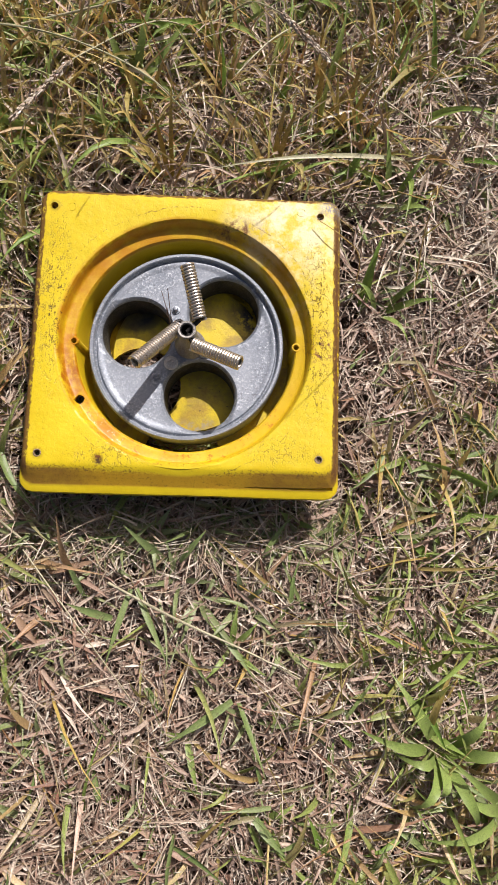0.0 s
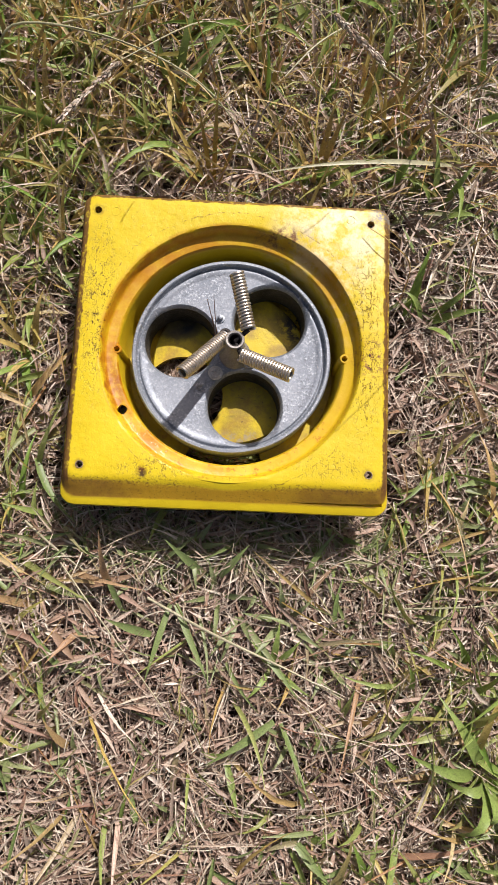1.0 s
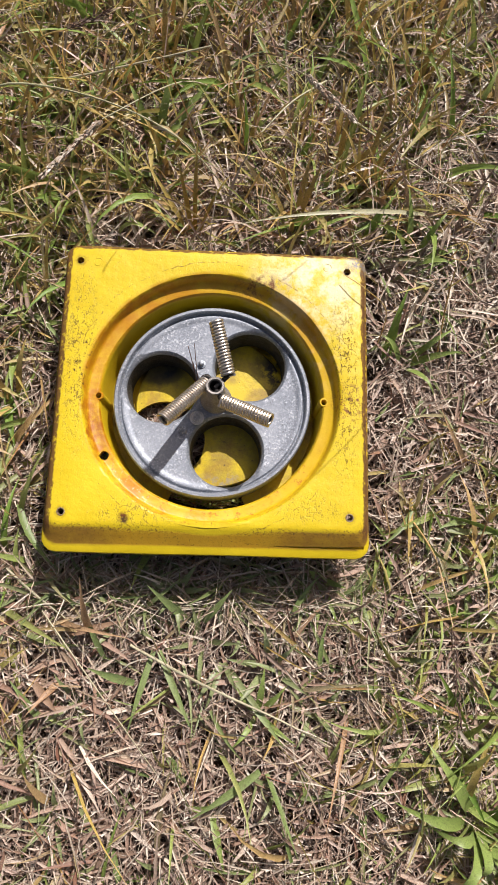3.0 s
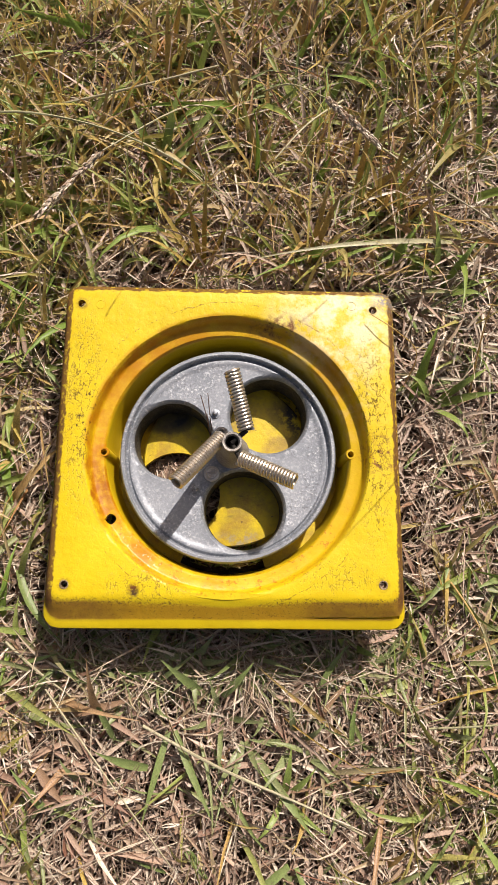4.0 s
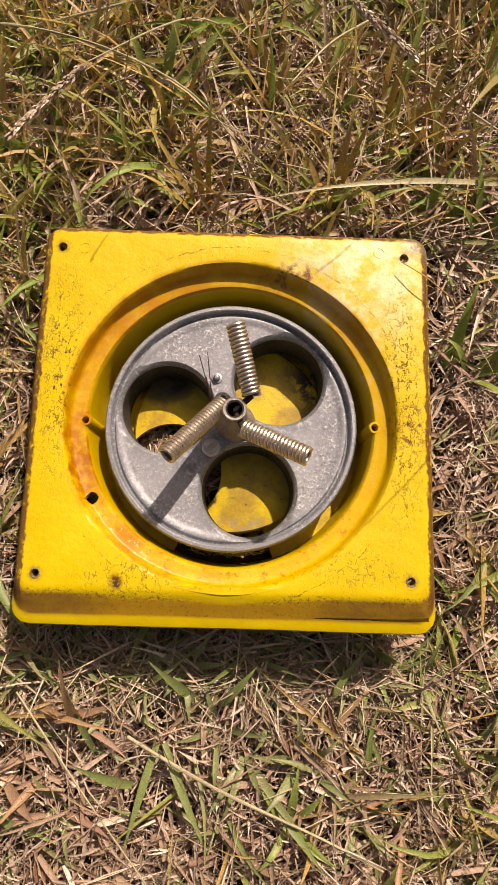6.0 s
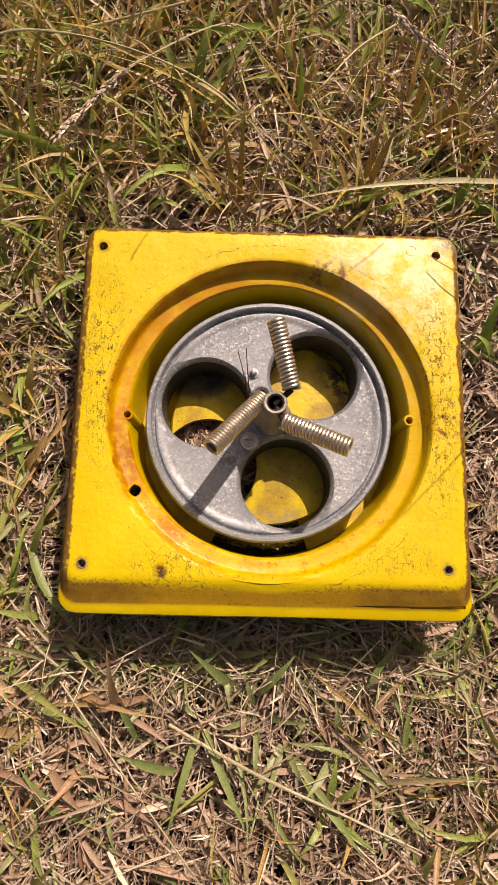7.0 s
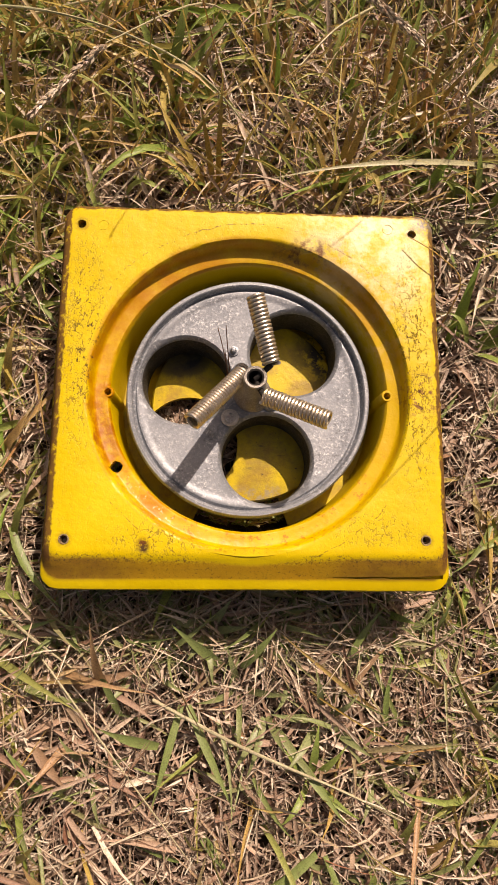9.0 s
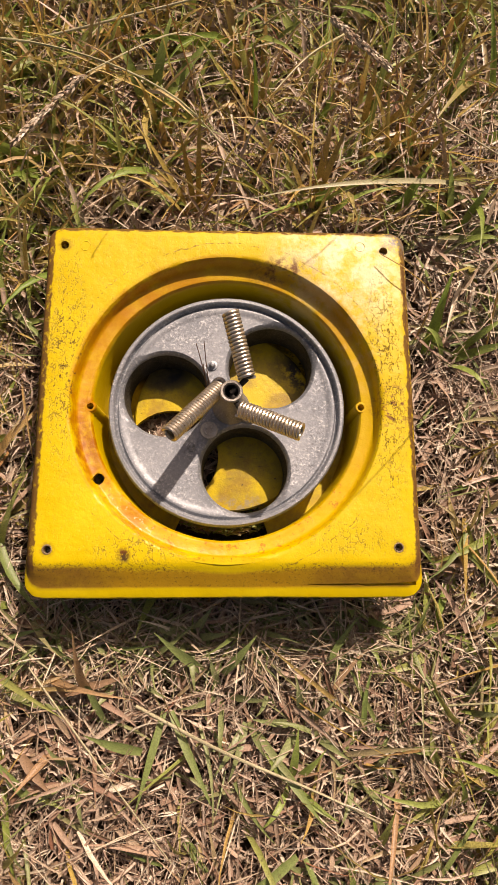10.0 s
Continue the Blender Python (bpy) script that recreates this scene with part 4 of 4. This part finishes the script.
tuft("broad-bladed green grass tuft in the straw", (0.194, -0.290, -0.006), [(-0.041, 0.058, 0.020), (-0.062, 0.018, 0.014), (-0.010, -0.026, 0.010), (-0.040, 0.004, 0.012), (0.026, 0.034, 0.022), (0.045, 0.010, 0.015), (0.020, -0.045, 0.012), (-0.030, -0.034, 0.008)], 0.0095, LUSH, arch=0.024)
tuft("broad green grass tuft at the edge of the straw", (0.245, -0.330, -0.006), [(-0.050, 0.020, 0.018), (-0.070, -0.012, 0.015), (-0.035, -0.040, 0.012), (0.010, 0.050, 0.025), (0.040, 0.020, 0.02), (-0.055, 0.045, 0.02)], 0.0085, LUSH, arch=0.024)
tuft("green blades beside the front of the housing", (0.083, -0.128, -0.006), [(-0.010, 0.006, 0.022), (0.012, -0.030, 0.010), (-0.018, -0.022, 0.008), (0.018, -0.006, 0.014), (-0.002, -0.036, 0.008)], 0.0055, LUSH, arch=0.006)
tuft("small dull green tuft in thatch", (0.015, -0.187, 0.0), [(-0.020, -0.028, 0.010), (0.034, -0.040, 0.012), (-0.012, -0.032, 0.008), (0.010, -0.018, 0.010)], 0.0048, DULL_GREEN, arch=0.006)
tuft("small green tuft in thatch", (-0.020, -0.140, 0.0), [(-0.030, 0.012, 0.012), (0.024, 0.004, 0.012), (0.004, -0.030, 0.010), (-0.012, -0.016, 0.012), (0.014, 0.020, 0.016)], 0.0048, DULL_GREEN, arch=0.006)
tuft("star-shaped green tuft in thatch", (0.040, -0.222, 0.0), [(0.020, 0.022, 0.012), (-0.016, 0.020, 0.010), (0.026, -0.016, 0.012), (-0.018, -0.020, 0.010), (0.004, 0.034, 0.012)], 0.0048, LUSH, arch=0.006)
tuft("green blades lying on straw", (0.010, -0.283, 0.0), [(0.024, 0.024, 0.010), (0.010, -0.034, 0.010), (-0.018, 0.006, 0.008)], 0.0056, LUSH, arch=0.005)
tuft("green blades lying on straw", (0.066, -0.337, 0.0), [(0.016, -0.020, 0.010), (-0.018, 0.010, 0.010), (0.022, 0.014, 0.010)], 0.0056, LUSH, arch=0.005)
tuft("dark green broad blades standing behind the housing", (-0.056, 0.222, -0.005), [(0.052, 0.046, 0.030), (0.020, 0.052, 0.040), (-0.020, 0.036, 0.030), (0.030, 0.002, 0.022)], 0.0075, LUSH)
tuft("green blades behind a corner of the housing", (0.158, 0.128, -0.005), [(-0.010, 0.046, 0.035), (0.030, -0.012, 0.020), (-0.026, 0.010, 0.030), (0.022, 0.028, 0.030), (0.040, 0.004, 0.016)], 0.0058, LUSH)
tuft("green blades beside the housing", (0.150, 0.040, -0.005), [(0.040, 0.004, 0.022), (-0.022, 0.016, 0.020), (0.018, -0.030, 0.018), (0.034, 0.022, 0.020)], 0.0058, LUSH)
tuft("green blades beside the housing", (0.225, -0.118, -0.005), [(-0.016, 0.012, 0.022), (0.020, -0.012, 0.018), (-0.030, -0.010, 0.016), (0.010, 0.030, 0.020)], 0.0062, LUSH)
tuft("green blades standing in dry grass", (-0.155, 0.180, -0.005), [(0.010, 0.050, 0.050), (-0.020, 0.030, 0.040), (0.030, 0.020, 0.040), (0.004, -0.030, 0.030)], 0.0050, GREEN)
tuft("green blades standing in dry grass", (-0.150, 0.000, -0.005), [(0.014, 0.040, 0.030), (-0.020, 0.020, 0.030), (-0.010, -0.035, 0.020), (-0.030, 0.004, 0.020)], 0.0050, GREEN)
tuft("green blades standing in dry grass", (0.060, 0.150, -0.005), [(0.010, 0.040, 0.050), (-0.026, 0.020, 0.040), (0.030, 0.010, 0.035), (-0.006, -0.020, 0.040), (0.020, 0.034, 0.05)], 0.0048, GREEN)
tuft("olive grass clump behind the housing", (-0.020, 0.140, -0.005), [(-0.040, 0.040, 0.050), (0.004, 0.050, 0.060), (0.030, 0.030, 0.045), (-0.050, 0.010, 0.035), (-0.010, 0.030, 0.060), (0.020, -0.012, 0.045)], 0.0038, OLIVE)

bent = thing("bent_grass_stem", "pale bent grass stem lying over the grass", "grass stem", "loose stems")
stalk(bent, "stem", [(0.084, 0.270, 0.030), (0.055, 0.236, 0.045), (0.031, 0.203, 0.050)], 0.0009, PALE_STEM)
leaning = thing("leaning_grass_blade", "long pale green grass blade leaning over the grass", "grass blade", "loose stems")
one_blade(leaning, "blade", (0.165, 0.160, 0.020), (0.012, 0.126, 0.048), 0.0038, PALE_STEM, 0.010)
LOOSE = [("long pale grass stem lying on straw", [(-0.050, -0.176, 0.012), (0.000, -0.199, 0.018), (0.056, -0.223, 0.014), (0.090, -0.240, 0.010)], 0.0011),
         ("thin pale stem lying on straw", [(-0.112, -0.154, 0.014), (-0.068, -0.206, 0.018), (-0.028, -0.258, 0.010)], 0.0006),
         ("white dry stem lying on straw", [(-0.140, -0.126, 0.012), (-0.118, -0.143, 0.014), (-0.094, -0.161, 0.010)], 0.0010),
         ("pale stem lying across the grass", [(0.130, -0.176, 0.018), (0.180, -0.172, 0.022), (0.230, -0.164, 0.018)], 0.0007),
         ("pale dry stem lying across the grass", [(0.106, 0.245, 0.020), (0.150, 0.205, 0.026), (0.200, 0.176, 0.020)], 0.0009),
         ("long pale stem bending over the grass", [(-0.190, 0.215, 0.020), (-0.166, 0.225, 0.058), (-0.098, 0.217, 0.062), (-0.030, 0.194, 0.050), (0.015, 0.165, 0.012)], 0.0009),
         ("pale dry stem lying behind the housing", [(-0.150, 0.262, 0.020), (-0.080, 0.270, 0.034), (-0.010, 0.288, 0.040)], 0.0011)]
for label, path, radius in LOOSE:
    ob = thing("loose_grass_stem", label, "grass stem", "loose stems")
    stalk(ob, "stem", path, radius, PALE_STEM)
SEEDED = [([(0.178, 0.040, -0.006), (0.172, 0.085, 0.050), (0.180, 0.117, 0.080)], (0.199, 0.150, 0.088), 1),
          ([(0.150, -0.075, -0.006), (0.153, -0.110, 0.050), (0.155, -0.153, 0.072)], (0.158, -0.210, 0.068), 2),
          ([(-0.170, 0.270, -0.006), (-0.140, 0.262, 0.060), (-0.110, 0.250, 0.085)], (-0.080, 0.262, 0.090), 3)]
for path, tip, seed in SEEDED:
    ob = thing("seeded_grass_stalk", "thin grass stalk with a dark seed head", "grass stalk", "seeded stalks")
    stalk(ob, "stem", path, 0.0007, OLIVE)
    seed_spike(ob, path[-1], tip, seed, SEED)
PALE = [([(0.000, 0.285, -0.006), (-0.030, 0.235, 0.060), (-0.079, 0.175, 0.090)], (-0.115, 0.130, 0.090), 7),
        ([(0.020, 0.305, -0.006), (0.040, 0.255, 0.060), (0.060, 0.218, 0.090)], (0.093, 0.185, 0.090), 8)]
for path, tip, seed in PALE:
    ob = thing("pale_seeded_stalk", "tall grass stalk with a pale straw-coloured seed head", "grass stalk", "seeded stalks")
    stalk(ob, "stem", path, 0.0007, PALE_STEM)
    seed_spike(ob, path[-1], tip, seed, THIN_STRAW, 190, "pale straw-coloured seed head", 0.0009)
# single blades lying on the worn ground
LYING = [((-0.010, -0.160, 0.004), (-0.040, -0.134, 0.022), 0.0060), ((0.000, -0.160, 0.005), (0.020, -0.136, 0.020), 0.0050), ((-0.046, -0.201, 0.010), (-0.079, -0.191, 0.013), 0.0062),
         ((-0.034, -0.180, 0.008), (-0.049, -0.234, 0.012), 0.0046), ((-0.030, -0.180, 0.008), (-0.003, -0.234, 0.012), 0.0048), ((-0.068, -0.186, 0.006), (-0.083, -0.150, 0.020), 0.0044),
         ((0.042, -0.256, 0.010), (-0.004, -0.284, 0.015), 0.0064), ((0.058, -0.331, 0.008), (0.082, -0.356, 0.013), 0.0062), ((0.030, -0.205, 0.007), (0.058, -0.240, 0.014), 0.0050)]
for a, b, width in LYING:
    ob = thing("lying_grass_blade", "single broad green grass blade lying on dry straw", "grass blade", "lying blades")
    one_blade(ob, "blade", a, b, width, LYING_GREEN, 0.004)
DRY_LEAF = blade_material("dry_leaf", [(0.0, (0.24, 0.145, 0.085)), (1.0, (0.33, 0.21, 0.12))], 0.08, 0.6, 0.10)
for a, b, width in (((-0.114, -0.202, 0.010), (-0.095, -0.222, 0.012), 0.0058), ((-0.095, -0.170, 0.010), (-0.050, -0.158, 0.012), 0.0050)):
    ob = thing("dead_grass_leaf", "flat brown dead leaf lying on straw", "dead leaf", "dead leaves")
    one_blade(ob, "blade", a, b, width, DRY_LEAF, 0.002)
# arching stalks whose shadows cross the paint
ARCHING = [[(-0.010, 0.200, -0.006), (-0.020, 0.190, 0.070), (-0.036, 0.172, 0.150), (-0.052, 0.136, 0.118)],
           [(0.160, 0.230, -0.006), (0.140, 0.215, 0.090), (0.115, 0.198, 0.165), (0.092, 0.179, 0.172)],
           [(0.190, 0.130, -0.006), (0.170, 0.100, 0.080), (0.150, 0.060, 0.130), (0.118, 0.040, 0.170)],
           [(0.128, 0.050, -0.006), (0.124, 0.060, 0.050), (0.108, 0.070, 0.064), (0.091, 0.083, 0.062)]]
for path in ARCHING:
    ob = thing("arching_grass_stalk", "thin olive grass stalk leaning over the housing", "grass stalk", "arching stalks")
    stalk(ob, "stem", path, 0.0005, OLIVE)

hairs = thing("dry_grass_hairs", "thin dark grass blades poking up through the wheel", "grass blade")
for a, b, c in (((-0.0090, 0.0060, 0.0300), (-0.0105, 0.0160, 0.0440), (-0.0120, 0.0300, 0.0560)), ((-0.0100, 0.0040, 0.0280), (-0.0125, 0.0160, 0.0440), (-0.0165, 0.0290, 0.0540)), ((-0.0105, 0.0020, 0.0200), (-0.0115, 0.0120, 0.0420), (-0.0125, 0.0180, 0.0500))):
    stalk(hairs, "blade", [(a[0] - 0.004, a[1] + 0.002, 0.0128), a, b, c], 0.00045, SEED)

# small plants scattered through the thatch, turned copies of a few
SMALL = [tuft("small green tuft growing in dead grass", (0.055, -0.270, -0.004), [(0.018, 0.020, 0.012), (-0.022, 0.012, 0.010), (0.006, -0.026, 0.012), (-0.014, -0.016, 0.014), (0.026, -0.004, 0.010)], 0.0042, DULL_GREEN, "small tufts", 0.006),
         tuft("small olive tuft growing in dead grass", (-0.085, -0.215, -0.004), [(0.024, 0.010, 0.014), (-0.016, 0.020, 0.012), (-0.020, -0.012, 0.012), (0.010, -0.028, 0.010)], 0.0040, DULL_GREEN, "small tufts", 0.007),
         tuft("upright green tuft growing in dead grass", (0.120, 0.200, -0.004), [(0.010, 0.036, 0.050), (-0.026, 0.016, 0.045), (0.024, 0.012, 0.048), (-0.008, -0.020, 0.040), (0.030, -0.010, 0.030)], 0.0044, GREEN, "small tufts", 0.010)]
rng = random.Random(5)
spots = []
while len(spots) < 62:
    x, y = rng.uniform(-0.24, 0.30), rng.uniform(-0.42, 0.42)
    if (abs(x) < 0.155 and abs(y + 0.004) < 0.150) or any(math.hypot(x - a, y - b) < 0.030 for a, b in spots):
        continue
    if (y < 0 and x < 0.12 and rng.random() < 0.75) or (y > 0 and x > 0.19):
        continue
    spots.append((x, y))
for x, y in spots:
    k = 2 if y > 0.10 else rng.choice((0, 0, 1))
    src = SMALL[k]
    root = ((0.055, -0.270), (-0.085, -0.215), (0.120, 0.200))[k]
    copy_thing(src, pose(x, y, rng.uniform(-0.004, 0.001), 0, 0, rng.uniform(0, 360)) @ Matrix.Diagonal((*[rng.uniform(0.75, 1.25)] * 3, 1)) @ pose(-root[0], -root[1], 0))
